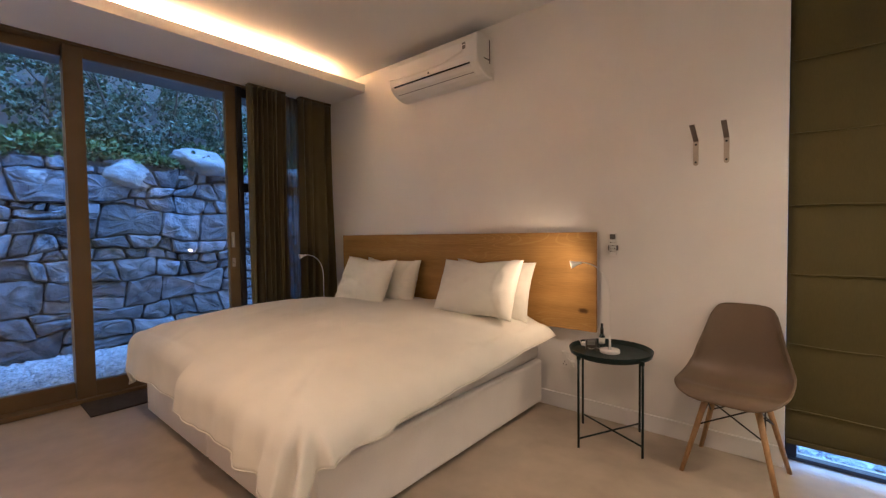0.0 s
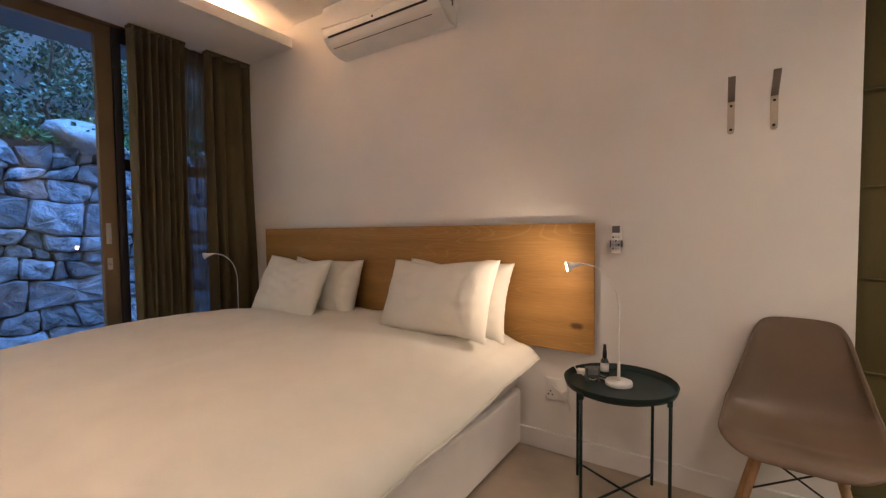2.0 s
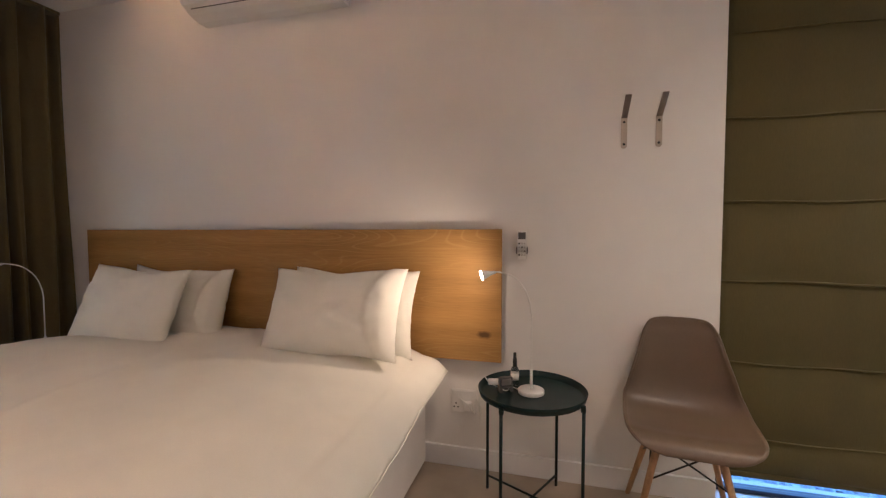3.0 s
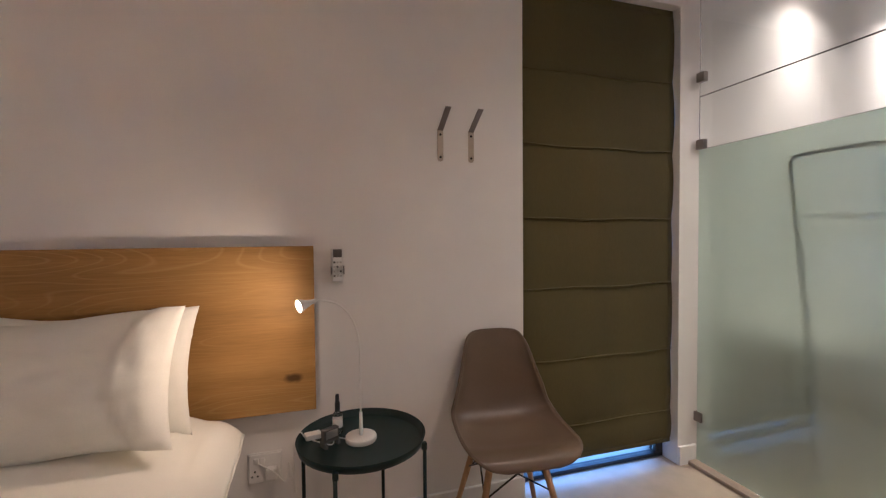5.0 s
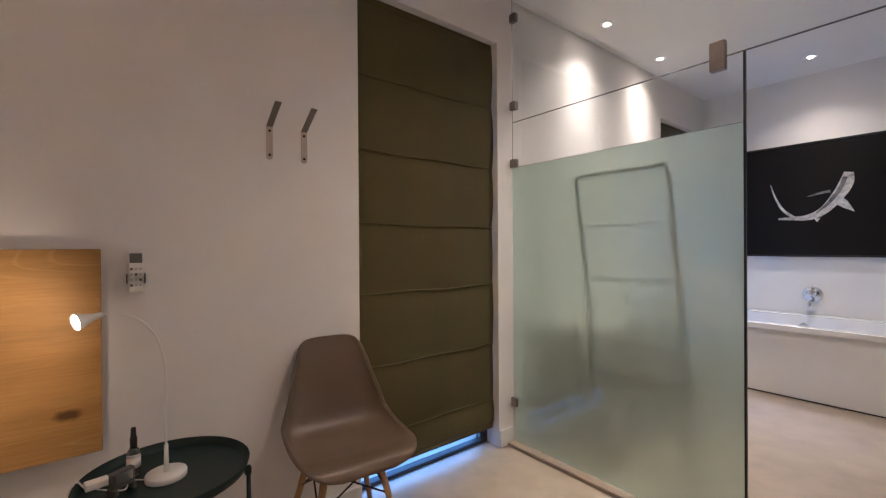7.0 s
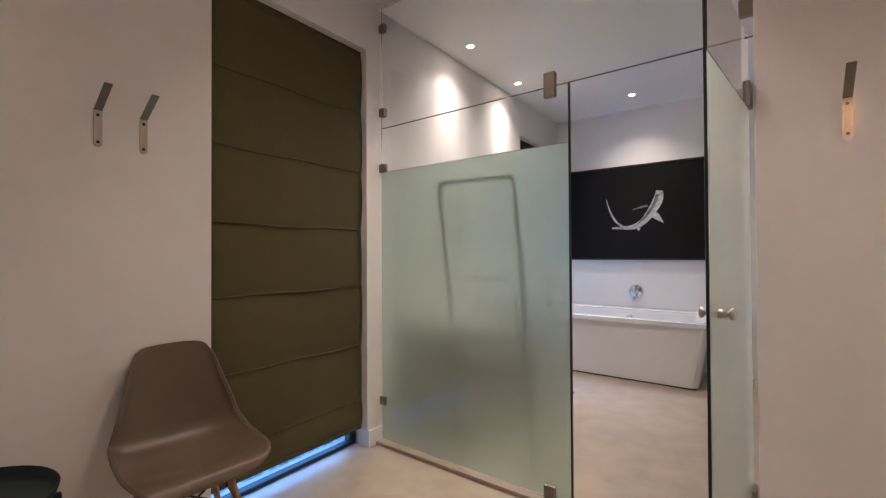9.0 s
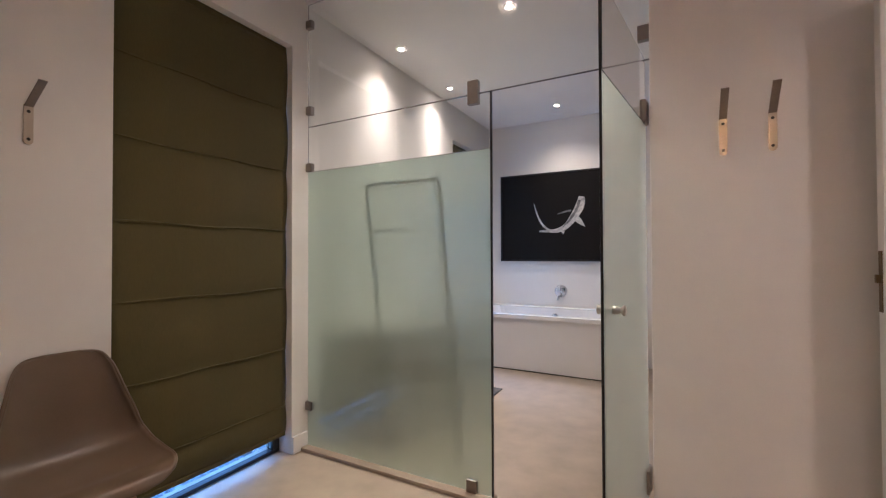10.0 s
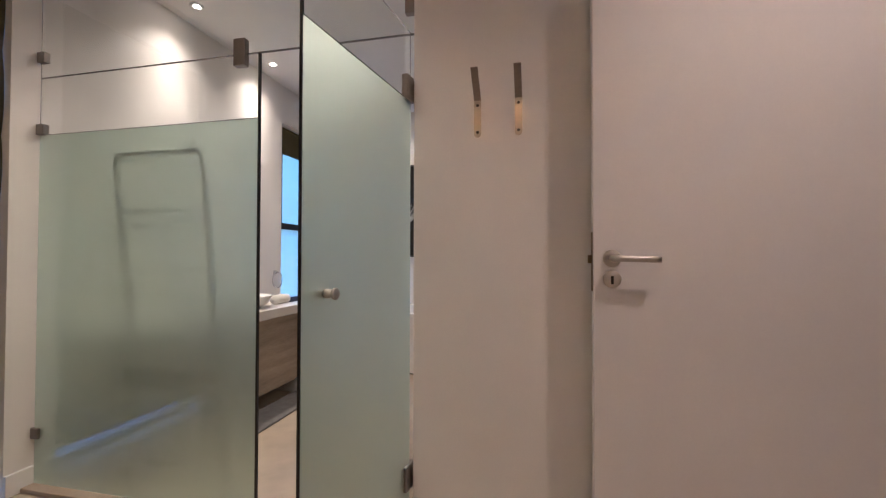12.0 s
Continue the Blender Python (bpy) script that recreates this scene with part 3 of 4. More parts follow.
def duvet_face(u, v):
    hx, y_head, y_foot = 1.0, 0.84, -0.885
    left, foot = 0.30, 0.29 + 0.06 * u ** 3
    right = 0.235 - 0.10 * v
    s = -hx - left + u * (2 * hx + left + right)
    t = y_foot - foot + v * (y_head - y_foot + foot)
    dx = max(0.0, abs(s) - hx)
    sx = -1 if s < 0 else 1
    dy = max(0.0, y_foot - t)
    wob = noise.noise((s * 1.7, t * 1.7, 0.3))
    fine = noise.noise((s * 5.0, t * 5.0, 2.3))
    d = math.hypot(dx, dy)
    inner = min(hx - abs(s) if dx == 0 else 0, t - y_foot if dy == 0 else 0)
    puff = 0.07 * (1 - math.exp(-max(0, inner) * 7.0))
    puff += 0.045 * math.exp(-((s + 0.92) / 0.3) ** 2) * max(0.0, math.sin(math.pi * min(1, max(0, (t + 0.85) / 1.55))))
    crease = max(0.0, 1 - 5 * abs(noise.noise((s * 2.2 + 3, t * 1.4 + 2 * s, 7.0)))) ** 2
    top = 0.575 + puff + 0.012 * wob + 0.004 * fine + 0.006 * crease
    near = math.hypot(s - 0.92, t - y_foot - 0.05)
    turn = math.atan2(t - y_foot - 0.75, s - 0.35)
    top += (0.011 * math.sin(26 * turn) + 0.006 * math.sin(47 * turn + 1.0)) * math.exp(-(near / 0.24) ** 2)
    r = 0.125 if s > 0 else 0.085
    if d < r * 1.57:
        out, drop = r * math.sin(d / r), r * (1 - math.cos(d / r))
    else:
        out, drop = r, r + (d - r * 1.57)
    flare = 0.10 * max(0, d - 0.1)
    ax, ay = (dx / d, dy / d) if d > 1e-6 else (0, 0)
    ripple = 0.0
    if d > 0.1:
        along = s * 1.0 if dy > dx else t
        ripple = (0.014 * math.sin(along * 7 + 1.0) + 0.004 * math.sin(along * 17 + 2) + 0.02 * noise.noise((along * 6, d * 2, 1.5)) + (0.012 * noise.noise((along * 14, d * 3, 4.0)) if s > 0 else 0)) * min(1, (d - 0.1) / 0.25)
        edge = min(1.0, max(0.0, (s - 0.35) / 0.6)) * min(1.0, max(0.0, (y_foot + 0.55 - t) / 0.5))
        ripple += edge * (0.016 * math.sin(along * 27 + 2.5 * d) + 0.012 * abs(math.sin(along * 13 + 1.2)) + 0.010 * noise.noise((along * 22, d * 5, 2.2))) * min(1, (d - 0.1) / 0.16)
        if s > 0 and dx > 0.03 and dy > 0.03:
            ripple += (0.042 * math.sin(9 * math.atan2(dy, dx) + 0.6) + 0.012 * math.sin(15 * math.atan2(dy, dx) + 2)) * min(1, d / 0.35)
    x = sx * (hx + ax * (out + flare + ripple)) if dx > 0 else s
    y = y_foot - ay * (out + flare + ripple) if dy > 0 else t
    if dx == 0 and dy > 0:
        x = s + 0.012 * math.sin(s * 11) * min(1, d)
    z = top - drop
    if dx > 0 and dy > 0:
        low = 0.15 + 0.02 * math.sin(6 * math.atan2(dy, dx))
        z = z if z > low + 0.12 else low + 0.12 * math.exp((z - low - 0.12) / 0.12)
    return (x, y, max(0.045 + 0.01 * fine, z))


part("cover", sheet(170, 140, duvet_face, 0.022), LINEN, duvet, smooth=True)
hem_line = [duvet_face(0, 1 - k / 140) for k in range(140)] + [duvet_face(k / 170, 0) for k in range(170)] + [duvet_face(1, k / 140) for k in range(141)]
part("hem", tube(hem_line, 0.0028, 6), LINEN, duvet, "stitched white hem", True)


def pillow(m, w, h, t, seed, label, cuff=0.0):
    """Stuffed case with drawn-out corners; cuff: the end, -1 or 1, with the loose open hem."""
    rnd = random.Random(seed)
    o = rnd.uniform(0, 50)

    def face(side):
        def f(u, v):
            a, b = 2 * u - 1, 2 * v - 1
            body = max(0.0, (1 - abs(a) ** 2.4)) ** 0.6 * max(0.0, (1 - abs(b) ** 2.4)) ** 0.6
            waist = 1 - 0.075 * (1 - b * b) * a * a
            n = noise.noise((a * 2 + o, b * 2, side)) * 0.016 + noise.noise((a * 5 + o, b * 5, side)) * 0.010
            n -= 0.010 * max(0.0, 1 - 6 * abs(noise.noise((a * 3.1 + o, b * 1.7 + a, 3.0 + side)))) * abs(a)
            x = a * w / 2 * waist
            y = side * (body * (t / 2 + n) + 0.003)
            if cuff:
                n = noise.noise((a * 9 + o, b * 6, side + 9)) * 0.006 * max(0.0, a * cuff)
                y += side * n * body
                k = a * cuff - (0.60 + 0.16 * b * b)
                if k > 0:
                    y += side * 0.015 * min(1, k / 0.025) * min(1.0, max(0.0, (0.97 - a * cuff) / 0.12))
            z = b * h / 2 * (1 - (0.125 if b > 0 else 0.05) * (1 - a * a)) + 0.006 * math.sin(5 * a + o)
            return (x, y, z)
        return f
    bm = sheet(44, 30, face(-1))
    b2 = sheet(44, 30, face(1))
    me = bpy.data.meshes.new("tmp")
    b2.to_mesh(me)
    b2.free()
    bm.from_mesh(me)
    bpy.data.meshes.remove(me)
    bmesh.ops.remove_doubles(bm, verts=bm.verts, dist=0.0065)
    p = thing("pillow", m, label, "pillow", "pillows on the bed")
    part("pillowcase", bm, LINEN, p, smooth=True)
    return p


pillow(pose(-3.705, -0.175, 0.775, -17, 0, 0), 0.68, 0.42, 0.16, 1, "white cotton pillow leaning on the headboard", 1)
pillow(pose(-3.845, -0.335, 0.79, -24, 2, -3), 0.68, 0.43, 0.17, 2, "white cotton pillow leaning against another pillow")
pillow(pose(-2.645, -0.175, 0.79, -17, 0, 0), 0.67, 0.42, 0.16, 3, "white cotton pillow leaning on the headboard")
pillow(pose(-2.658, -0.335, 0.818, -24, -2, -4), 0.70, 0.405, 0.20, 4, "white cotton pillow leaning against another pillow", 1)

headboard = thing("headboard", pose(-3.218, -0.06, 0.555), "long oak veneer headboard fixed off the wall", "headboard")
part("board", box(-1.286, 1.286, 0.0, 0.022, 0.0, 0.63, 0.002), OAK, headboard)
for x in (-1.0, 0.0, 1.0):
    part("batten", box(x - 0.03, x + 0.03, 0.022, 0.06, 0.05, 0.58), BLACK, headboard)


# ---- bedside ----
def side_table(m):
    t = thing("side_table", m, "round dark green metal tray table on four legs", "table", "bedside tables")
    part("tray", lathe([(0.205, 0.500), (0.212, 0.502), (0.2195, 0.522), (0.2215, 0.526), (0.2235, 0.524), (0.2165, 0.499), (0.208, 0.4955)], 56), GREENMETAL, t, "", True)
    part("tray_floor", lathe([(0.2055, 0.4955), (0.2055, 0.4998)], 56), GREENMETAL, t)
    pts = []
    for a in (-117, -27, 63, 153):
        c, s = math.cos(radians(a)), math.sin(radians(a))
        pts.append((0.226 * c, 0.226 * s))
        g = part("leg", rod((0.226 * c, 0.226 * s, 0.0), (0.226 * c, 0.226 * s, 0.508), 0.0065, None, 12), GREENMETAL, t, "", True)
        part("tray_lug", box(-0.009, 0.009, -0.009, 0.009, 0.486, 0.510, 0.002), GREENMETAL, g).location = (0.224 * c, 0.224 * s, 0)
    for (a, b), (c, d), z in ((pts[0], pts[2], 0.050), (pts[1], pts[3], 0.060)):
        part("cross_bar", rod((a, b, z), (c, d, z), 0.005, None, 10), GREENMETAL, t, "", True)
    part("ring_rail", tube([(0.19 * math.cos(2 * math.pi * k / 48), 0.19 * math.sin(2 * math.pi * k / 48), 0.4915) for k in range(49)], 0.0045, 8), GREENMETAL, t, "", True)
    return t


table_a = side_table(pose(-1.779, -0.254, 0))
copy_thing(table_a, pose(-4.535, -0.36, 0, 0, 0, 20))


def reading_lamp(m, lit):
    t = thing("reading_lamp", m, "white gooseneck LED reading lamp on the bedside table" + (", switched on" if lit else ", switched off"), "lamp", "bedside reading lamps")
    part("base", lathe([(0.053, 0.0), (0.054, 0.002), (0.054, 0.015), (0.0525, 0.0175), (0.012, 0.018)], 36), WHITEPLASTIC, t, "", True)
    part("stem", rod((0, 0, 0.016), (0, 0, 0.10), 0.007, 0.0055, 14), WHITEPLASTIC, t, "", True)
    line = smooth_line([(0, 0, 0.09), (0.0, 0, 0.25), (-0.002, -0.002, 0.345), (-0.025, -0.012, 0.43), (-0.07, -0.028, 0.487), (-0.125, -0.042, 0.508), (-0.15, -0.049, 0.509)], 6)
    part("gooseneck", tube(line, 0.0031, 10), WHITEPLASTIC, t, "", True)
    head = part("head", lathe([(0.006, -0.0), (0.009, 0.02), (0.016, 0.043), (0.022, 0.056), (0.0225, 0.062), (0.0205, 0.062), (0.0195, 0.055)], 28), WHITEPLASTIC, t, "", True)
    ax = Vector((-0.86, -0.45, -0.20)).to_track_quat("Z", "Y").to_matrix().to_4x4()
    head.matrix_local = Matrix.Translation((-0.146, -0.047, 0.509)) @ ax
    part("lens", lathe([(0.0195, 0.0555), (0.0195, 0.058)], 24), LAMPGLOW if lit else WHITEPLASTIC, head, "glowing lens" if lit else "")
    part("cable", tube(smooth_line([(-0.05, 0.01, 0.006), (-0.085, 0.03, 0.006), (-0.10, -0.02, 0.008), (-0.13, -0.01, 0.012), (-0.165, 0.02, 0.014)], 5), 0.0022, 6), WHITEPLASTIC, t, "", True)
    return t


reading_lamp(pose(-1.782, -0.250, 0.500), True)
reading_lamp(pose(-4.40, -0.37, 0.500, 0, 0, 50), False)

bottle = thing("spray_bottle", pose(-1.858, -0.165, 0.500), "small clear glass spray bottle with a black cap", "bottle")
part("body", lathe([(0.016, 0), (0.018, 0.003), (0.018, 0.066), (0.013, 0.076), (0.008, 0.082)], 20), BOTTLEGLASS, bottle, "", True)
part("paper_label", lathe([(0.0183, 0.022), (0.0183, 0.052)], 20), WHITEPLASTIC, bottle, "small white paper label", True)
part("cap", lathe([(0.0095, 0.080), (0.0095, 0.112), (0.0075, 0.114), (0.0065, 0.140), (0.005, 0.142)], 18), BLACK, bottle, "", True)
clock = thing("small_clock", pose(-1.888, -0.258, 0.500, 0, 0, 30), "tiny grey folding bedside gadget with a screen", "clock")
part("case", box(-0.030, 0.030, -0.011, 0.011, 0.015, 0.062, 0.004), GREYPLASTIC, clock)
part("screen", box(-0.022, 0.022, -0.0125, -0.0108, 0.030, 0.056, 0.0005), STEEL, clock)
part("foot", box(-0.030, -0.019, -0.018, 0.018, 0.0, 0.017, 0.002), GREYPLASTIC, clock)
part("foot", box(0.019, 0.030, -0.018, 0.018, 0.0, 0.017, 0.002), GREYPLASTIC, clock)
adapter = thing("plug_adapter", pose(-1.945, -0.185, 0.500, 0, 0, 10), "small white charging adapter with a cable", "adapter")
part("block", box(-0.028, 0.028, -0.018, 0.018, 0.0, 0.02, 0.004), WHITEPLASTIC, adapter)
part("cable", tube(smooth_line([(-0.028, 0, 0.01), (-0.045, -0.005, 0.034), (-0.062, -0.008, 0.01), (-0.066, 0.0, -0.10), (-0.06, 0.02, -0.19), (-0.075, 0.06, -0.10), (-0.085, 0.07, -0.17), (-0.12, 0.14, -0.16), (-0.17, 0.215, -0.155)], 6), 0.0028, 6), WHITEPLASTIC, adapter, "", True)

socket = thing("wall_socket", pose(-2.125, 0, 0.33), "white double wall socket with a plugged-in charger", "socket")
part("back_plate", box(-0.062, 0.062, -0.006, 0, -0.060, 0.060, 0.002), WHITEPLASTIC, socket)
part("plate", box(-0.058, 0.058, -0.011, -0.006, -0.056, 0.056, 0.003), WHITEPLASTIC, socket)
part("rocker_switch", box(-0.040, -0.022, -0.013, -0.009, 0.02, 0.042, 0.002), WHITEPLASTIC, socket)
part("rocker_switch", box(-0.018, 0.0, -0.013, -0.009, 0.02, 0.042, 0.002), WHITEPLASTIC, socket)
for x, z in ((-0.036, -0.01), (-0.026, -0.028), (-0.046, -0.028)):
    part("pin_hole", lathe([(0.004, 0), (0.004, 0.001)], 10, Matrix.Translation((x, -0.0102, z)) @ pose(0, 0, 0, 90, 0, 0)), BLACK, socket)
part("charger", box(0.006, 0.046, -0.045, -0.010, -0.035, 0.008, 0.006), WHITEPLASTIC, socket)

remote = thing("remote_control", pose(-1.842, -0.004, 1.04), "white air conditioner remote in a clear wall holder", "remote")
part("body", box(-0.022, 0.022, -0.022, -0.003, 0.0, 0.137, 0.005), WHITEPLASTIC, remote)
part("screen", box(-0.017, 0.017, -0.0235, -0.0215, 0.098, 0.13, 0.001), GREYPLASTIC, remote, "dark display")
for r in range(4):
    for c in range(3):
        part("button", box(-0.016 + c * 0.012, -0.008 + c * 0.012, -0.0235, -0.0215, 0.02 + r * 0.018, 0.028 + r * 0.018, 0.001), GREYPLASTIC if (r + c) % 3 == 0 else STEEL, remote)
part("holder", box(-0.026, 0.026, -0.0265, -0.0245, 0.03, 0.062, 0.0008), PANE, remote, "clear holder band")
for s in (-1, 1):
    part("holder_side", box(s * 0.0245 - 0.0015, s * 0.0245 + 0.0015, -0.0265, 0.003, 0.03, 0.062, 0.0005), GREYPLASTIC, remote)


# ---- coat hooks ----
def coat_plate():
    """Flat strip, square at the bend and round at the foot."""
    bm = bmesh.new()
    line = [(0.0125, 0.0), (-0.0125, 0.0)] + [(-0.0125 * math.cos(math.pi * k / 8), -0.124 - 0.0125 * math.sin(math.pi * k / 8)) for k in range(9)]
    f = bm.faces.new([bm.verts.new((x, 0, z)) for x, z in line])
    out = bmesh.ops.extrude_face_region(bm, geom=[f])
    for v in out["geom"]:
        if isinstance(v, bmesh.types.BMVert):
            v.co.y -= 0.004
    bmesh.ops.recalc_face_normals(bm, faces=bm.faces)
    return bm


def coat_hook(m, label, tilt=46, reach=0.120):
    t = thing("coat_hook", m, label, "coat hook", "bent metal coat hooks")
    # one bent strip: plate coloured as lit, arm coloured as shaded
    part("plate", coat_plate(), LITSTEEL, t, "satin steel plate in a lit tone")
    a = box(-0.0125, 0.0125, -0.002, 0.002, 0.0, reach, 0.0015)
    part("arm", a, ARMSTEEL, t).matrix_local = pose(0, -0.003, -0.004, tilt, 0, 0)
    for z in (-0.022, -0.118):
        part("screw", lathe([(0.0055, 0), (0.0045, 0.002)], 12, Matrix.Translation((0, -0.004, z)) @ pose(0, 0, 0, 90, 0, 0)), BLACKWIRE, t, "dark screw")
    return t


hk = coat_hook(pose(-1.405, 0, 1.675), "bent brushed steel strip coat hook on the wall", 60, 0.134)
copy_thing(hk, pose(-1.265, 0, 1.675))
hk = coat_hook(pose(-0.035, -2.118, 1.645, 0, 0, -90), "bent brushed steel strip coat hook beside the glass door")
copy_thing(hk, pose(-0.035, -2.262, 1.645, 0, 0, -90))


# ---- chair ----
def shell_chair(m):
    t = thing("side_chair", m, "taupe moulded plastic shell chair on wooden dowel legs", "chair")
    prof = [(-0.230, 0.408), (-0.227, 0.420), (-0.210, 0.438), (-0.16, 0.443), (-0.08, 0.430), (0.02, 0.425), (0.10, 0.435), (0.148, 0.475), (0.174, 0.55), (0.190, 0.64), (0.203, 0.73), (0.211, 0.766), (0.2145, 0.787), (0.2165, 0.798), (0.217, 0.802)]
    half = [0.10, 0.155, 0.199, 0.225, 0.232, 0.232, 0.228, 0.216, 0.199, 0.175, 0.151, 0.136, 0.120, 0.095, 0.055]
    lift = [0.0, 0.0, 0.004, 0.014, 0.03, 0.045, 0.06, 0.05, 0.03, 0.012, 0.004, 0.0, 0.0, 0.0, 0.0]
    wrap = [0.0, 0.0, 0.0, 0.0, 0.0, 0.0, 0.01, 0.04, 0.06, 0.052, 0.036, 0.024, 0.017, 0.010, 0.004]
    cols = [smooth_line([(a, b, 0) for a, b in prof], 4), smooth_line([(a, b, c) for a, b, c in zip(half, lift, wrap)], 4)]
    n = len(cols[0]) - 1

    def f(u, v):
        i = round(v * n)
        p, q = cols[0][i], cols[1][i]
        s = 2 * u - 1
        return (0.95 * q.x * math.sin(s * 1.35) / math.sin(1.35), p.x - 0.028 - q.z * abs(s) ** 2.4, p.y + q.y * abs(s) ** 2.4)
    part("shell", sheet(22, n, f, -0.006), TAUPE, t, smooth=True)
    edge = [f(0, i / n) for i in range(n + 1)] + [f(k / 12, 1) for k in range(1, 12)] + [f(1, 1 - i / n) for i in range(n + 1)] + [f(1 - k / 12, 0) for k in range(1, 13)]
    part("rim", tube(edge, 0.0048, 8), TAUPE, t, "", True)
    feet = ((-0.19, -0.165), (0.19, -0.165), (-0.19, 0.165), (0.19, 0.165))
    tops = [(x * 0.52, y * 0.56, 0.385) for x, y in feet]
    for (x, y), top in zip(feet, tops):
        g = part("leg", rod((x, y, 0.0), top, 0.010, 0.0145, 14), BEECH, t, "pale wooden dowel leg", True)
        part("bracket", rod((top[0], top[1], 0.37), (top[0] * 0.9, top[1] * 0.9, 0.422), 0.009, 0.016, 10), BLACKWIRE, g)

    def at(k, z):
        w = z / 0.385
        (x, y), tp = feet[k], tops[k]
        return (x + (tp[0] - x) * w, y + (tp[1] - y) * w, z)
    for a, b in ((0, 1), (2, 3), (0, 2), (1, 3)):
        part("wire_strut", rod(at(a, 0.235), at(b, 0.37), 0.0035, None, 8), BLACKWIRE, t)
        part("wire_strut", rod(at(b, 0.235), at(a, 0.37), 0.0035, None, 8), BLACKWIRE, t)
    return t


shell_chair(pose(-1.193, -0.208, 0, 0, 0, -5.5))

# ---- air conditioner ----
ac = thing("air_conditioner", pose(-3.62, 0, 2.325), "white wall-mounted split air conditioner under the ceiling", "air conditioner")
AP = [(0.0, 0.30), (-0.165, 0.295), (-0.195, 0.28), (-0.205, 0.24), (-0.207, 0.13), (-0.196, 0.085), (-0.165, 0.045), (-0.115, 0.015), (-0.06, 0.0), (0.0, 0.0)]
abm = bmesh.new()
L = [abm.verts.new((0.0, a, b)) for a, b in AP]
R = [abm.verts.new((0.93, a, b)) for a, b in AP]
for i in range(len(AP)):
    j = (i + 1) % len(AP)
    abm.faces.new((L[i], L[j], R[j], R[i]))
abm.faces.new(L[::-1])
abm.faces.new(R)
bmesh.ops.bevel(abm, geom=[e for e in abm.edges if abs(e.verts[0].co.x - e.verts[1].co.x) < 1e-6], offset=0.006, segments=2, affect='EDGES')
part("body", abm, WHITEPLASTIC, ac)
fl = box(0.05, 0.86, -0.005, 0.0, 0.0, 0.085, 0.002)
part("flap", fl, WHITEPLASTIC, ac).matrix_local = pose(0, -0.125, 0.018, 48, 0, 0)
sl = box(0.05, 0.86, -0.004, 0.0, 0.0, 0.012)
part("outlet_slot", sl, BLACK, ac, "dark air slot").matrix_local = pose(0, -0.191, 0.081, 40, 0, 0)
part("flap_line", box(0.05, 0.86, -0.150, -0.146, 0.0275, 0.0305), GREYPLASTIC, ac)
part("end_cap", box(0.930, 0.936, -0.012, 0.0, -0.012, 0.30, 0.002), WHITEPLASTIC, ac)
part("sticker", box(0.80, 0.83, -0.2085, -0.2065, 0.19, 0.235), GREYPLASTIC, ac, "small grey label")
part("sticker", box(0.80, 0.83, -0.2088, -0.2084, 0.215, 0.222), WHITEPLASTIC, ac)
part("panel_crease", tube(smooth_line([(0.004, -0.2075, 0.150), (0.25, -0.2078, 0.133), (0.44, -0.2080, 0.128), (0.62, -0.2078, 0.146), (0.80, -0.2066, 0.178)], 6), 0.0045, 8), WHITEPLASTIC, ac, "", True)
part("side_vent", box(0.931, 0.934, -0.05, -0.04, 0.10, 0.27), GREYPLASTIC, ac)
part("side_vent", box(0.931, 0.934, -0.12, -0.05, 0.12, 0.128), GREYPLASTIC, ac)
part("maker_mark", box(0.45, 0.465, -0.2085, -0.2065, 0.10, 0.112), GREYPLASTIC, ac)

ac.scale = (0.968, 1, 1)

# door mat
mat_ob = thing("door_mat", pose(-4.73, -1.87, 0, 0, 0, 0), "dark woven door mat at the sliding door", "mat")
part("flat_body", box(-0.20, 0.20, -0.22, 0.22, 0.001, 0.012, 0.004), RUBBERMAT, mat_ob)

# ---- bathroom ----
tub = thing("bathtub", pose(2.11, -0.815, 0), "white freestanding bathtub with a thin wide rim", "bathtub")
TX, TY = 0.79, 0.79


def tub_ring(x0, x1, h, z, r):
    pts = []
    for cx, cy, a0 in ((x1 - r, h - r, 0), (x0 + r, h - r, 90), (x0 + r, -h + r, 180), (x1 - r, -h + r, 270)):
        for k in range(5):
            a = radians(a0 + 90 * k / 4)
            pts.append((cx + r * math.cos(a), cy + r * math.sin(a), z))
    return pts


tb = bmesh.new()
rings = [tub_ring(0.10, TX, TY - 0.13, 0.014, 0.08), tub_ring(0.03, TX, TY - 0.04, 0.53, 0.06), tub_ring(0.0, TX, TY, 0.535, 0.05), tub_ring(0.0, TX, TY, 0.57, 0.05),
         tub_ring(0.012, TX - 0.01, TY - 0.012, 0.576, 0.05), tub_ring(0.06, TX - 0.08, TY - 0.07, 0.572, 0.12), tub_ring(0.10, TX - 0.1, TY - 0.12, 0.40, 0.12), tub_ring(0.16, TX - 0.14, TY - 0.2, 0.16, 0.12)]
vr = [[tb.verts.new(p) for p in r] for r in rings]
for a, b in zip(vr, vr[1:]):
    for k in range(20):
        tb.faces.new((a[k], a[(k + 1) % 20], b[(k + 1) % 20], b[k]))
tb.faces.new(vr[0][::-1])
tb.faces.new(vr[-1])
part("shell", tb, CERAMIC, tub)
# black strip put in for the shade of the gap under the tub
part("gap_shade", box(0.115, TX - 0.02, -TY + 0.15, TY - 0.15, 0.0, 0.014), BLACK, tub)
part("overflow", lathe([(0.03, 0), (0.03, 0.008), (0.02, 0.012)], 20, Matrix.Translation((0.695, 0.0, 0.48)) @ pose(0, 0, 0, 0, -90, 0)), CHROME, tub, "chrome overflow cover", True)
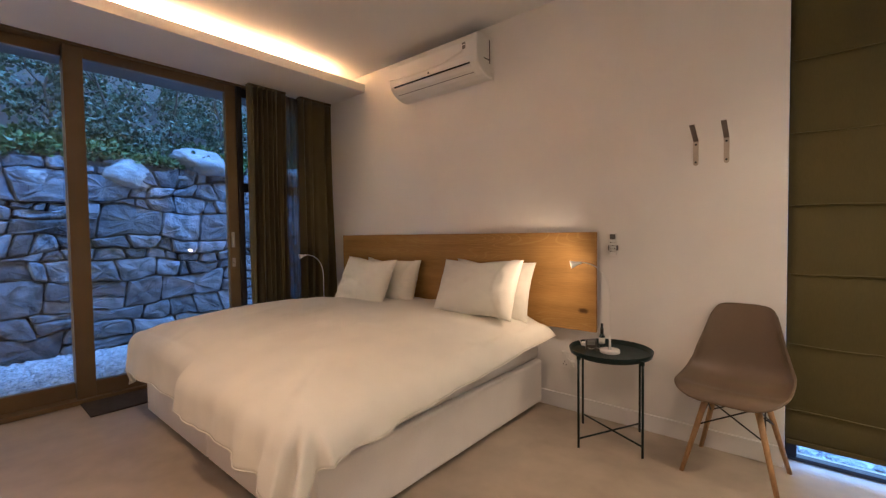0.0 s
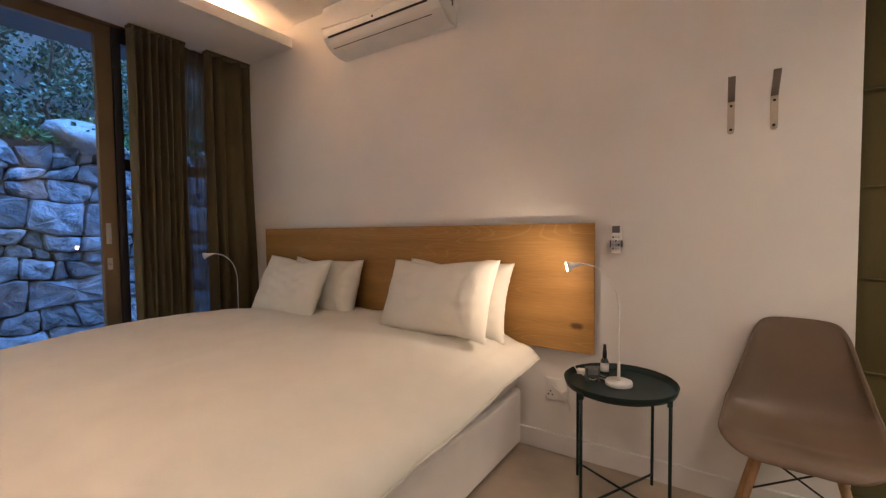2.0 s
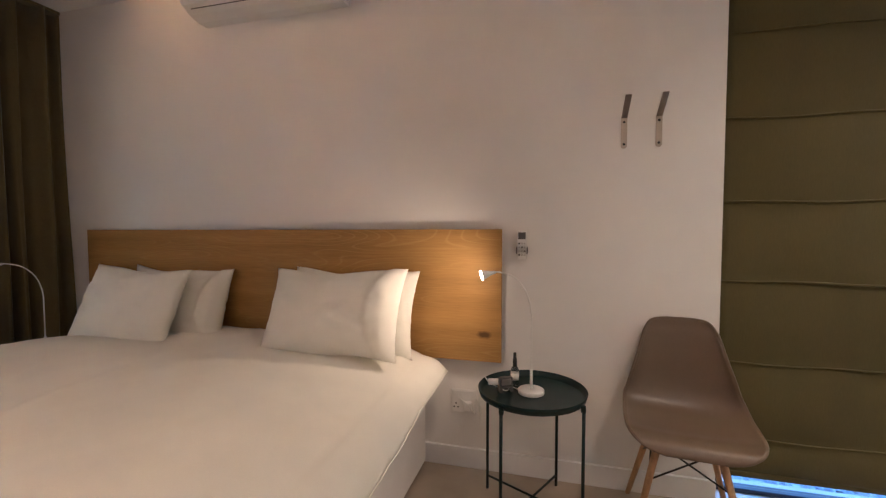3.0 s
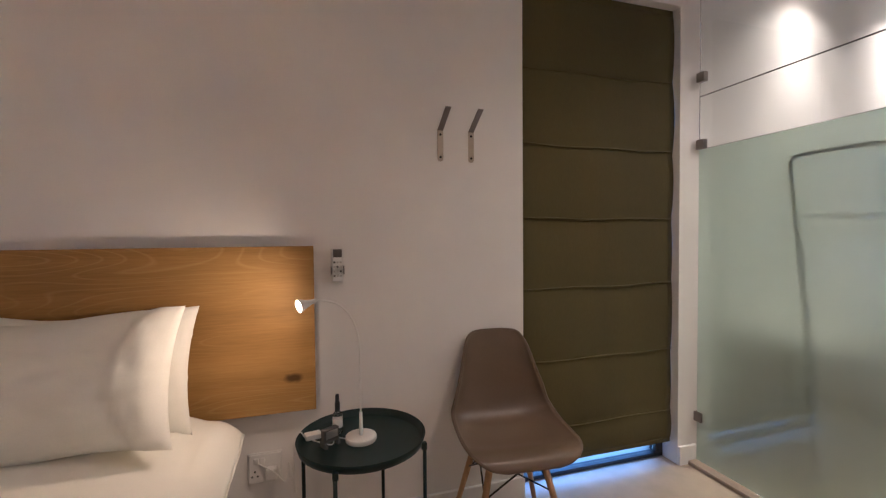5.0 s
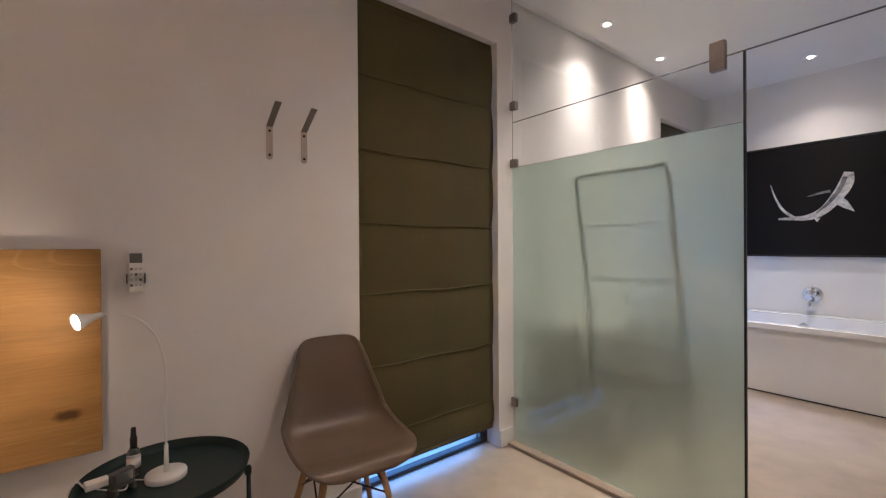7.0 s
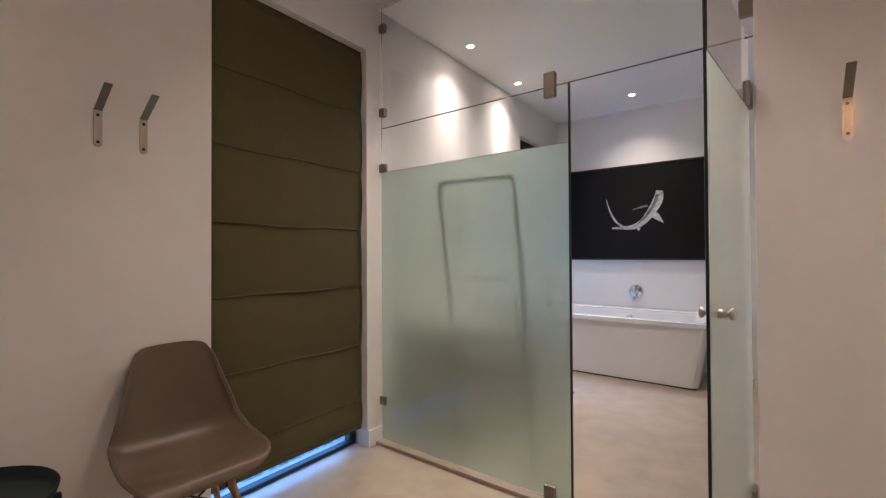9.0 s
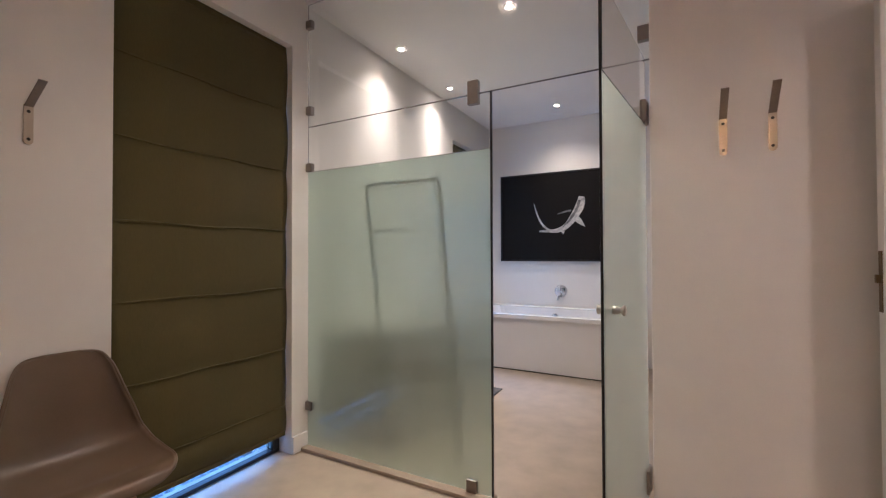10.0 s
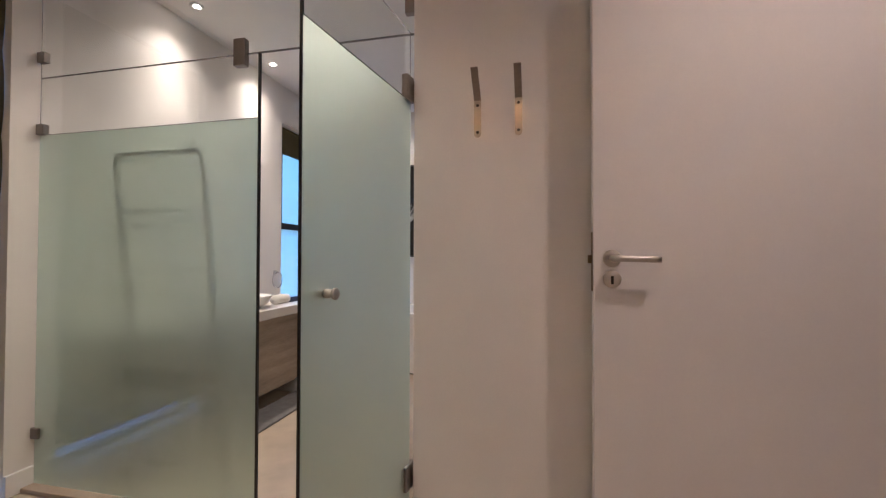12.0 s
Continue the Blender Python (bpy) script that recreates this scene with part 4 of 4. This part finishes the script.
mixer = thing("bath_mixer", pose(BX, -0.853, 0.72), "round chrome wall mixer with a spout over the bathtub", "tap")
part("escutcheon", lathe([(0.07, 0), (0.07, 0.01), (0.06, 0.016)], 32, Matrix.Translation((0, 0, 0.03)) @ pose(0, 0, 0, 0, -90, 0)), CHROME, mixer, "", True)
part("handle", lathe([(0.03, 0.01), (0.032, 0.05), (0.025, 0.058)], 24, Matrix.Translation((0, 0, 0.04)) @ pose(0, 0, 0, 0, -90, 0)), CHROME, mixer, "", True)
part("lever", rod((-0.045, -0.01, 0.06), (-0.07, -0.04, 0.085), 0.006), CHROME, mixer)
part("spout", tube(smooth_line([(0, 0, -0.03), (-0.07, 0, -0.03), (-0.12, 0, -0.035), (-0.14, 0, -0.06)], 5), 0.014, 14), CHROME, mixer, "", True)

picture = thing("picture", pose(BX, -0.835, 1.58), "black framed print of a white fish on black", "picture")
part("canvas", box(-0.03, 0, -0.66, 0.66, -0.485, 0.485), CANVAS, picture)
for y0, y1, z0, z1 in ((-0.675, 0.675, 0.485, 0.5), (-0.675, 0.675, -0.5, -0.485), (-0.675, -0.66, -0.485, 0.485), (0.66, 0.675, -0.485, 0.485)):
    part("frame_bar", box(-0.036, 0, y0, y1, z0, z1, 0.002), BLACK, picture)


def flat_shape(pts, x0, x1):
    """Thin plate in the y-z plane from an outline."""
    bm = bmesh.new()
    f = bm.faces.new([bm.verts.new((x0, y, z)) for y, z in pts])
    r = bmesh.ops.extrude_face_region(bm, geom=[f])
    bmesh.ops.translate(bm, vec=(x1 - x0, 0, 0), verts=[v for v in r["geom"] if isinstance(v, bmesh.types.BMVert)])
    return bm


def ribbon(line, widths, x):
    """Flat brush stroke on the print along a line of (y, z)."""
    ps = smooth_line([(0, a, b) for a, b in line], 6)
    ws = smooth_line([(w, 0, 0) for w in widths], 6)
    bm = bmesh.new()
    rows = []
    for i, p in enumerate(ps):
        d = (ps[min(i + 1, len(ps) - 1)] - ps[max(i - 1, 0)]).normalized()
        s = Vector((0, -d.z, d.y)) * max(0.001, ws[i].x)
        rows.append((bm.verts.new((x, p.y + s.y, p.z + s.z)), bm.verts.new((x, p.y - s.y, p.z - s.z)), bm.verts.new((x + 0.003, p.y + s.y, p.z + s.z)), bm.verts.new((x + 0.003, p.y - s.y, p.z - s.z))))
    for a, b in zip(rows, rows[1:]):
        bm.faces.new((a[0], a[1], b[1], b[0]))
        bm.faces.new((a[0], b[0], b[2], a[2]))
        bm.faces.new((a[1], a[3], b[3], b[1]))
    return bm


part("fish_body", ribbon([(-0.255, 0.205), (-0.24, 0.12), (-0.19, 0.02), (-0.10, -0.10), (0.0, -0.155), (0.10, -0.16), (0.215, -0.16)], [0.03, 0.045, 0.042, 0.032, 0.024, 0.016, 0.008], -0.0325), FISHWHITE, picture, "pale fish body")
part("fish_back", ribbon([(-0.235, 0.17), (-0.20, 0.07), (-0.13, -0.04), (-0.05, -0.12)], [0.016, 0.014, 0.012, 0.006], -0.0345), FISHGREY, picture, "grey brush stroke")
part("fish_tail", ribbon([(0.10, -0.155), (0.18, -0.08), (0.235, 0.03), (0.272, 0.155)], [0.012, 0.010, 0.007, 0.003], -0.0325), FISHWHITE, picture)
part("fish_fin", flat_shape([(-0.21, 0.0), (-0.245, -0.03), (-0.29, -0.125), (-0.215, -0.085), (-0.17, -0.05)], -0.033, -0.030), FISHWHITE, picture)
part("fish_fin", ribbon([(-0.14, 0.06), (-0.06, 0.045), (0.01, 0.025)], [0.012, 0.009, 0.003], -0.0325), FISHGREY, picture)
part("fish_fin", flat_shape([(-0.03, -0.165), (-0.055, -0.20), (-0.075, -0.165)], -0.033, -0.030), FISHWHITE, picture)

vanity = thing("vanity", pose(0.24, -0.5, 0), "pale vanity table with slab ends and brown panels", "vanity")
part("worktop", box(0.0, 1.35, 0.0, 0.497, 0.645, 0.71, 0.003), VANITYSTONE, vanity)
part("end_panel", box(1.29, 1.348, 0.003, 0.497, 0.0, 0.645, 0.002), VANITYSTONE, vanity)
part("end_panel", box(0.0, 0.055, 0.06, 0.497, 0.1, 0.645, 0.002), VANITYWOOD, vanity)
part("drawer_front", box(0.685, 1.29, 0.06, 0.08, 0.12, 0.645, 0.002), VANITYWOOD, vanity, "dark brown drawer front")
part("drawer_front", box(0.055, 0.678, 0.06, 0.08, 0.12, 0.645, 0.002), VANITYWOOD, vanity, "dark brown drawer front")
part("divider", box(0.66, 0.68, 0.06, 0.48, 0.10, 0.645, 0.002), VANITYWOOD, vanity)
part("back_panel", box(0.055, 1.29, 0.46, 0.48, 0.10, 0.645, 0.002), VANITYWOOD, vanity, "dark brown panel")
part("lower_shelf", box(0.055, 1.29, 0.082, 0.46, 0.10, 0.125, 0.002), VANITYWOOD, vanity)
basin = thing("washbasin", pose(1.12, -0.25, 0.71), "white ceramic bowl basin standing on the vanity", "basin")
part("bowl", lathe([(0.12, 0.0), (0.17, 0.03), (0.20, 0.085), (0.205, 0.09), (0.195, 0.09), (0.16, 0.035), (0.10, 0.012)], 40), CERAMIC, basin, "", True)
towel = thing("rolled_towel", pose(1.46, -0.33, 0.71), "rolled white hand towel lying on the vanity", "towel")
part("roll", tube([(-0.09, 0, 0.036), (-0.05, 0, 0.037), (0.05, 0, 0.037), (0.09, 0, 0.036)], [0.033, 0.036, 0.036, 0.033], 18), LINEN, towel, "", True)
ring = thing("towel_ring", pose(1.86, 0, 0.94), "round chrome towel ring on the wall", "towel ring")
part("mount", lathe([(0.02, 0), (0.02, 0.008), (0.01, 0.03)], 18, pose(0, 0, 0, 90, 0, 0)), CHROME, ring, "", True)
part("hoop", tube([(0.07 * math.sin(2 * math.pi * k / 32), -0.03, -0.07 + 0.07 * math.cos(2 * math.pi * k / 32)) for k in range(33)], 0.005, 8), CHROME, ring, "", True)
# thin flat grey piece on the floor before the vanity
grey_patch = thing("bath_mat", pose(1.1, -0.72, 0), "thin mid grey sheet on the floor before the vanity", "mat")
part("flat_body", box(-0.42, 0.48, 0.06, 0.30, 0.001, 0.012, 0.004), FLOORGREY, grey_patch)

rack = thing("towel_rack", pose(0, 0, 0), "thin grey steel ladder rack leaning on the glass", "towel rack")


def on_rack(y, z):
    return (0.0125 + (1.545 - z) * 0.045, y, z)


outline = [on_rack(-0.56, 0.0), on_rack(-0.53, 0.6), on_rack(-0.495, 1.02), on_rack(-0.452, 1.49), on_rack(-0.455, 1.525), on_rack(-0.475, 1.542), on_rack(-0.52, 1.545), on_rack(-0.85, 1.54), on_rack(-0.895, 1.537), on_rack(-0.912, 1.52), on_rack(-0.917, 1.485), on_rack(-0.945, 1.02), on_rack(-0.965, 0.6), on_rack(-0.99, 0.0)]
part("rail", tube(outline, 0.0075, 10), RACKSTEEL, rack, "", True)
for z, y0, y1 in ((1.285, -0.474, -0.93), (1.02, -0.495, -0.945), (0.72, -0.52, -0.96), (0.42, -0.54, -0.973)):
    part("rung", rod(on_rack(y0, z), on_rack(y1, z), 0.0045), RACKSTEEL, rack, "", True)
for y in (-0.50, -0.868):
    part("rubber_sleeve", rod(on_rack(y, 1.5445), on_rack(y - 0.03, 1.5435), 0.009), BLACK, rack)

# ---- outside ----
structure("ground", box(-60, WX - 0.05, -60, 60, -0.25, -0.08), GRAVEL, "pale grey gravel yard between house and stone wall", "ground")
structure("roof_eave", box(-5.80, WX - 0.1, -8, 3, 2.67, 2.80), SOFFIT, "grey boarded roof overhang above the doors", "eave")
structure("outer_wall_block", box(WX - 0.1, BX + 0.4, 0.22, 0.3, TOP, TOP + 0.4), SOFFIT, "grey roof edge above the rear wall", "roof edge")
structure("roof", box(WX - 0.1, BX + 0.4, WS - 1.8, 0.3, TOP + 0.15, TOP + 0.25), SOFFIT, "plain flat roof slab", "roof")
structure("ground_rear", box(WX - 0.05, BX + 6, 0.3, 40, -0.25, -0.08), GRAVEL, "pale gravel strip behind the house", "ground")

SX = -7.05
garden_wall = tagged(thing("garden_wall", pose(0, 0, 0), "blue grey dry stone retaining wall", "wall"), kind="structure")
part("backing", box(SX - 0.4, SX - 0.03, -7, 6, -0.2, 2.06), MORTAR, garden_wall)


def rubble(y0, y1, z0, z1, seed):
    """Outlines of roughly coursed rubble: wavy courses cut by slanting joints."""
    rnd = random.Random(seed)
    levels = [z0]
    while levels[-1] < z1 - 0.1:
        levels.append(min(z1, levels[-1] + rnd.choice((0.15, 0.22, 0.30, 0.34))))

    def level(i, y):
        return levels[i] + 0.13 * noise.noise((y * 1.3, i * 3.7, 0.5)) + 0.05 * noise.noise((y * 3.5, i * 1.9, 6.0))
    out = []
    for i in range(len(levels) - 1):
        h = levels[i + 1] - levels[i]
        y, lean = y0 + rnd.uniform(-0.3, 0), 0.0
        while y < y1:
            w = max(0.12, h * rnd.uniform(0.8, 2.4))
            nxt = rnd.uniform(-0.5, 0.5) * min(h, 0.22)
            n = max(2, int(w / 0.09))
            low = [(y + w * k / n, 0) for k in range(n + 1)]
            bottom = [(a, level(i, a)) for a, _ in low]
            top = [(a + lean + (nxt - lean) * (a - y) / w, 0) for a, _ in low]
            top = [(a, level(i + 1, a)) for a, _ in top]
            cut = rnd.random()
            if h > 0.2 and cut < 0.25:
                q = rnd.uniform(0.35, 0.65)
                mid = [(a[0] + (b[0] - a[0]) * q, a[1] + (b[1] - a[1]) * q + rnd.uniform(-0.012, 0.012)) for a, b in zip(bottom, top)]
                out += [bottom + mid[::-1], mid + top[::-1]]
            else:
                out.append(bottom + top[::-1])
            y, lean = y + w, nxt
    return out


def stone(poly, seed):
    rnd = random.Random(seed)
    cy, cz = sum(p[0] for p in poly) / len(poly), sum(p[1] for p in poly) / len(poly)
    pts = []
    for i, a in enumerate(poly):
        b = poly[(i + 1) % len(poly)]
        n = max(1, int(math.hypot(b[0] - a[0], b[1] - a[1]) / 0.05))
        for t in range(n):
            w = t / n
            pts.append((a[0] + (b[0] - a[0]) * w + rnd.uniform(-0.009, 0.009), a[1] + (b[1] - a[1]) * w + rnd.uniform(-0.012, 0.012)))
    for _ in range(1):
        pts = [(0.68 * p[0] + 0.16 * (pts[k - 1][0] + pts[(k + 1) % len(pts)][0]), 0.68 * p[1] + 0.16 * (pts[k - 1][1] + pts[(k + 1) % len(pts)][1])) for k, p in enumerate(pts)]
    size = min(max(p[0] for p in poly) - min(p[0] for p in poly), max(p[1] for p in poly) - min(p[1] for p in poly))
    if size < 0.045:
        return None
    deep = rnd.uniform(0.02, 0.075)
    tilt, lean = rnd.uniform(-0.12, 0.12), rnd.uniform(-0.16, 0.10)
    bm = bmesh.new()
    rows = []
    for inset, out in ((0.002, -0.06), (0.004, 0.006), (0.014, deep * 0.8), (size * 0.16, deep), (size * 0.34, deep * 1.04)):
        ring = []
        for y, z in pts:
            dy, dz = cy - y, cz - z
            d = math.hypot(dy, dz) or 1
            s = min(0.9, inset / d)
            yy, zz = y + dy * s, z + dz * s
            o = out + (tilt * (yy - cy) + lean * (zz - cz) + 0.028 * noise.noise((yy * 9, zz * 9, seed)) + 0.012 * noise.noise((yy * 24, zz * 24, seed)) if out > 0 else 0)
            ring.append(bm.verts.new((o, yy - cy, zz - cz)))
        rows.append(ring)
    for a, b in zip(rows, rows[1:]):
        for k in range(len(pts)):
            bm.faces.new((a[k], a[(k + 1) % len(pts)], b[(k + 1) % len(pts)], b[k]))
    c = bm.verts.new((deep + 0.02 * noise.noise((cy * 8, cz * 8, seed)), 0, 0))
    for k in range(len(pts)):
        bm.faces.new((rows[-1][k], rows[-1][(k + 1) % len(pts)], c))
    ob = part("stone", bm, STONE, garden_wall)
    ob.location = (SX, cy, cz)
    return ob


for i, poly in enumerate(rubble(-3.9, 1.3, -0.1, 2.13, 7)):
    stone(poly, i)


def boulder(y, z, w, h, seed, x=SX - 0.07):
    bm = bmesh.new()
    bmesh.ops.create_icosphere(bm, subdivisions=4, radius=0.5)
    rnd = random.Random(seed * 17)
    cuts = [(Vector((rnd.uniform(0.2, 1), rnd.gauss(0, 0.8), rnd.gauss(0, 0.8))).normalized(), rnd.uniform(0.72, 0.95)) for _ in range(9)]
    for v in bm.verts:
        c = v.co.normalized()
        q = Vector([math.copysign(abs(a) ** 0.75, a) for a in c])
        for pl, dist in cuts:
            over = q.dot(pl) - dist
            if over > 0:
                q = q - pl * over * 0.75
        n = noise.noise(c * 1.5 + Vector((seed * 3.1, 0, 0))) * 0.15 + noise.noise(c * 4.5 + Vector((0, seed, 0))) * 0.09 + noise.noise(c * 12 + Vector((0, seed, 5))) * 0.03
        v.co = Vector((q.x * 0.5 * w * 0.9, q.y * 0.5 * w, q.z * 0.5 * h)) * (1 + n)
    ob = part("boulder", bm, BOULDER, garden_wall, "rounded pale boulder on top of the wall", True)
    ob.location = (x, y, z)
    ob.rotation_euler = (0.12 * math.sin(seed * 5), 0.1, 0)


for y, z, w, h, s in ((-1.255, 1.925, 0.50, 0.40, 1), (-0.40, 2.17, 0.72, 0.38, 2), (-2.08, 1.79, 0.38, 0.31, 3), (-1.57, 1.77, 0.26, 0.25, 4), (-2.42, 1.93, 0.34, 0.34, 5), (0.40, 2.06, 0.5, 0.32, 6), (-0.22, 1.71, 0.26, 0.20, 7), (0.95, 2.08, 0.55, 0.36, 8), (-3.1, 2.02, 0.5, 0.34, 9), (-0.90, 1.95, 0.20, 0.18, 10), (-1.78, 2.02, 0.24, 0.15, 11), (-0.62, 1.97, 0.26, 0.13, 12)):
    boulder(y, z, w, h, s)


def bank(u, v):
    x = SX - 0.01 - v * 6
    y = -9 + u * 18
    if v == 0:
        return (x, y, 1.6)
    return (x, y, 2.08 + 0.04 * noise.noise((x, y, 0)) + v * 3.2 + 0.25 * noise.noise((x * 0.8, y * 0.8, 5)) * min(1, v * 5))


structure("bank", sheet(60, 24, bank), SOIL, "dark planted earth bank above the stone wall", "bank", True)


def leaves(name, count, place, size, mat_, seed, label):
    """Many small pointed leaves in one mesh."""
    rnd = random.Random(seed)
    verts, faces = [], []
    for _ in range(count):
        c = place(rnd)
        s = rnd.uniform(*size)
        d = Vector((rnd.gauss(0.35, 0.6), rnd.gauss(0, 0.7), rnd.gauss(0.25, 0.6))).normalized()
        w = d.cross(Vector((rnd.gauss(0, 1), rnd.gauss(0, 1), rnd.gauss(0, 1)))).normalized() * s * 0.32
        c = Vector(c)
        n = len(verts)
        up = d.cross(w).normalized() * s * 0.12
        verts += [c, c + d * s * 0.5 + w + up, c + d * s, c + d * s * 0.5 - w + up]
        faces += [(n, n + 1, n + 2), (n, n + 2, n + 3)]
    me = bpy.data.meshes.new(name)
    me.from_pydata([tuple(v) for v in verts], [], faces)
    me.materials.append(mat_)
    return tagged(new(name, me), label, "foliage", kind="stuff")


def shrub_place(rnd):
    k = rnd.random()
    y = rnd.uniform(-6, 4)
    v = rnd.random() ** 1.4
    x = SX - 0.18 - v * 2.4
    crown = 0.55 + 0.5 * noise.noise((y * 1.3, v * 4, 1.0)) + 0.35 * noise.noise((y * 3.1, v * 9, 4.0))
    z = 2.14 + v * 1.6 + max(0.05, crown) * rnd.random() * 1.3
    return (x + rnd.gauss(0, 0.06), y, z)


clump = random.Random(5)
CENTRES = [(shrub_place(clump), clump.uniform(0.05, 0.15)) for _ in range(300)]


def clumped(rnd):
    (x, y, z), r = CENTRES[rnd.randrange(len(CENTRES))]
    return (x + rnd.gauss(0, r), y + rnd.gauss(0, r), z + rnd.gauss(0, r * 0.8))


leaves("shrub_leaves", 44000, clumped, (0.032, 0.078), LEAF, 11, "dense dark green shrub leaves on the bank")


def low_place(rnd):
    y = rnd.uniform(-5, 3)
    x = SX - rnd.uniform(-0.06, 0.75)
    h = max(0.02, 0.16 + 0.22 * noise.noise((y * 1.9, 0, 8)))
    return (x, y, 2.08 + (SX - x) * 0.35 + rnd.random() * h)


leaves("ground_cover", 16000, low_place, (0.04, 0.09), LEAFLIGHT, 12, "fresh green ground cover along the wall top")
for i in range(16):
    rnd = random.Random(100 + i)
    y = -4.2 + i * 0.42 + rnd.uniform(-0.1, 0.1)
    x = SX - rnd.uniform(0.3, 0.9)
    p0 = Vector((x, y, 2.15))
    line = [p0]
    for k in range(4):
        line.append(line[-1] + Vector((rnd.uniform(-0.12, 0.2), rnd.uniform(-0.2, 0.2), rnd.uniform(0.3, 0.5))))
    sp = smooth_line(line, 3)
    b = tube(sp, [0.022 * (1 - 0.75 * q / (len(sp) - 1)) for q in range(len(sp))], 7)
    for k in range(3):
        s = line[1 + k]
        tube(smooth_line([s, s + Vector((rnd.uniform(-0.1, 0.2), rnd.uniform(-0.3, 0.3), 0.2)), s + Vector((rnd.uniform(-0.2, 0.3), rnd.uniform(-0.6, 0.6), 0.45))], 3), [0.009, 0.008, 0.007, 0.006, 0.005, 0.004, 0.003], 6, b)
    tr = thing("shrub", pose(0, 0, 0), "dark branching shrub stem on the bank", "shrub", "shrubs on the bank")
    part("stem", b, BARK, tr, smooth=True)

# loose gravel
rnd = random.Random(21)
gv, gf = [], []
for k in range(10800):
    x, y = (rnd.uniform(SX + 0.05, WX - 0.1), rnd.uniform(-3.6, 0.4)) if k < 9000 else (rnd.uniform(-1.7, 0.6), rnd.uniform(0.31, 1.3))
    s = rnd.uniform(0.014, 0.036)
    n = len(gv)
    a = rnd.uniform(0, 6.28)
    for q in range(4):
        gv.append((x + s * math.cos(a + q * 1.57) * rnd.uniform(0.7, 1.2), y + s * math.sin(a + q * 1.57) * rnd.uniform(0.7, 1.2), -0.078 + s * rnd.uniform(0.1, 0.4)))
    gv.append((x, y, -0.078 + s * rnd.uniform(0.6, 1.0)))
    gf += [(n, n + 1, n + 4), (n + 1, n + 2, n + 4), (n + 2, n + 3, n + 4), (n + 3, n, n + 4)]
me = bpy.data.meshes.new("loose_gravel")
me.from_pydata(gv, [], gf)
me.materials.append(GRAVEL)
tagged(new("loose_gravel", me), "loose pale grey gravel chips", "gravel", kind="stuff")
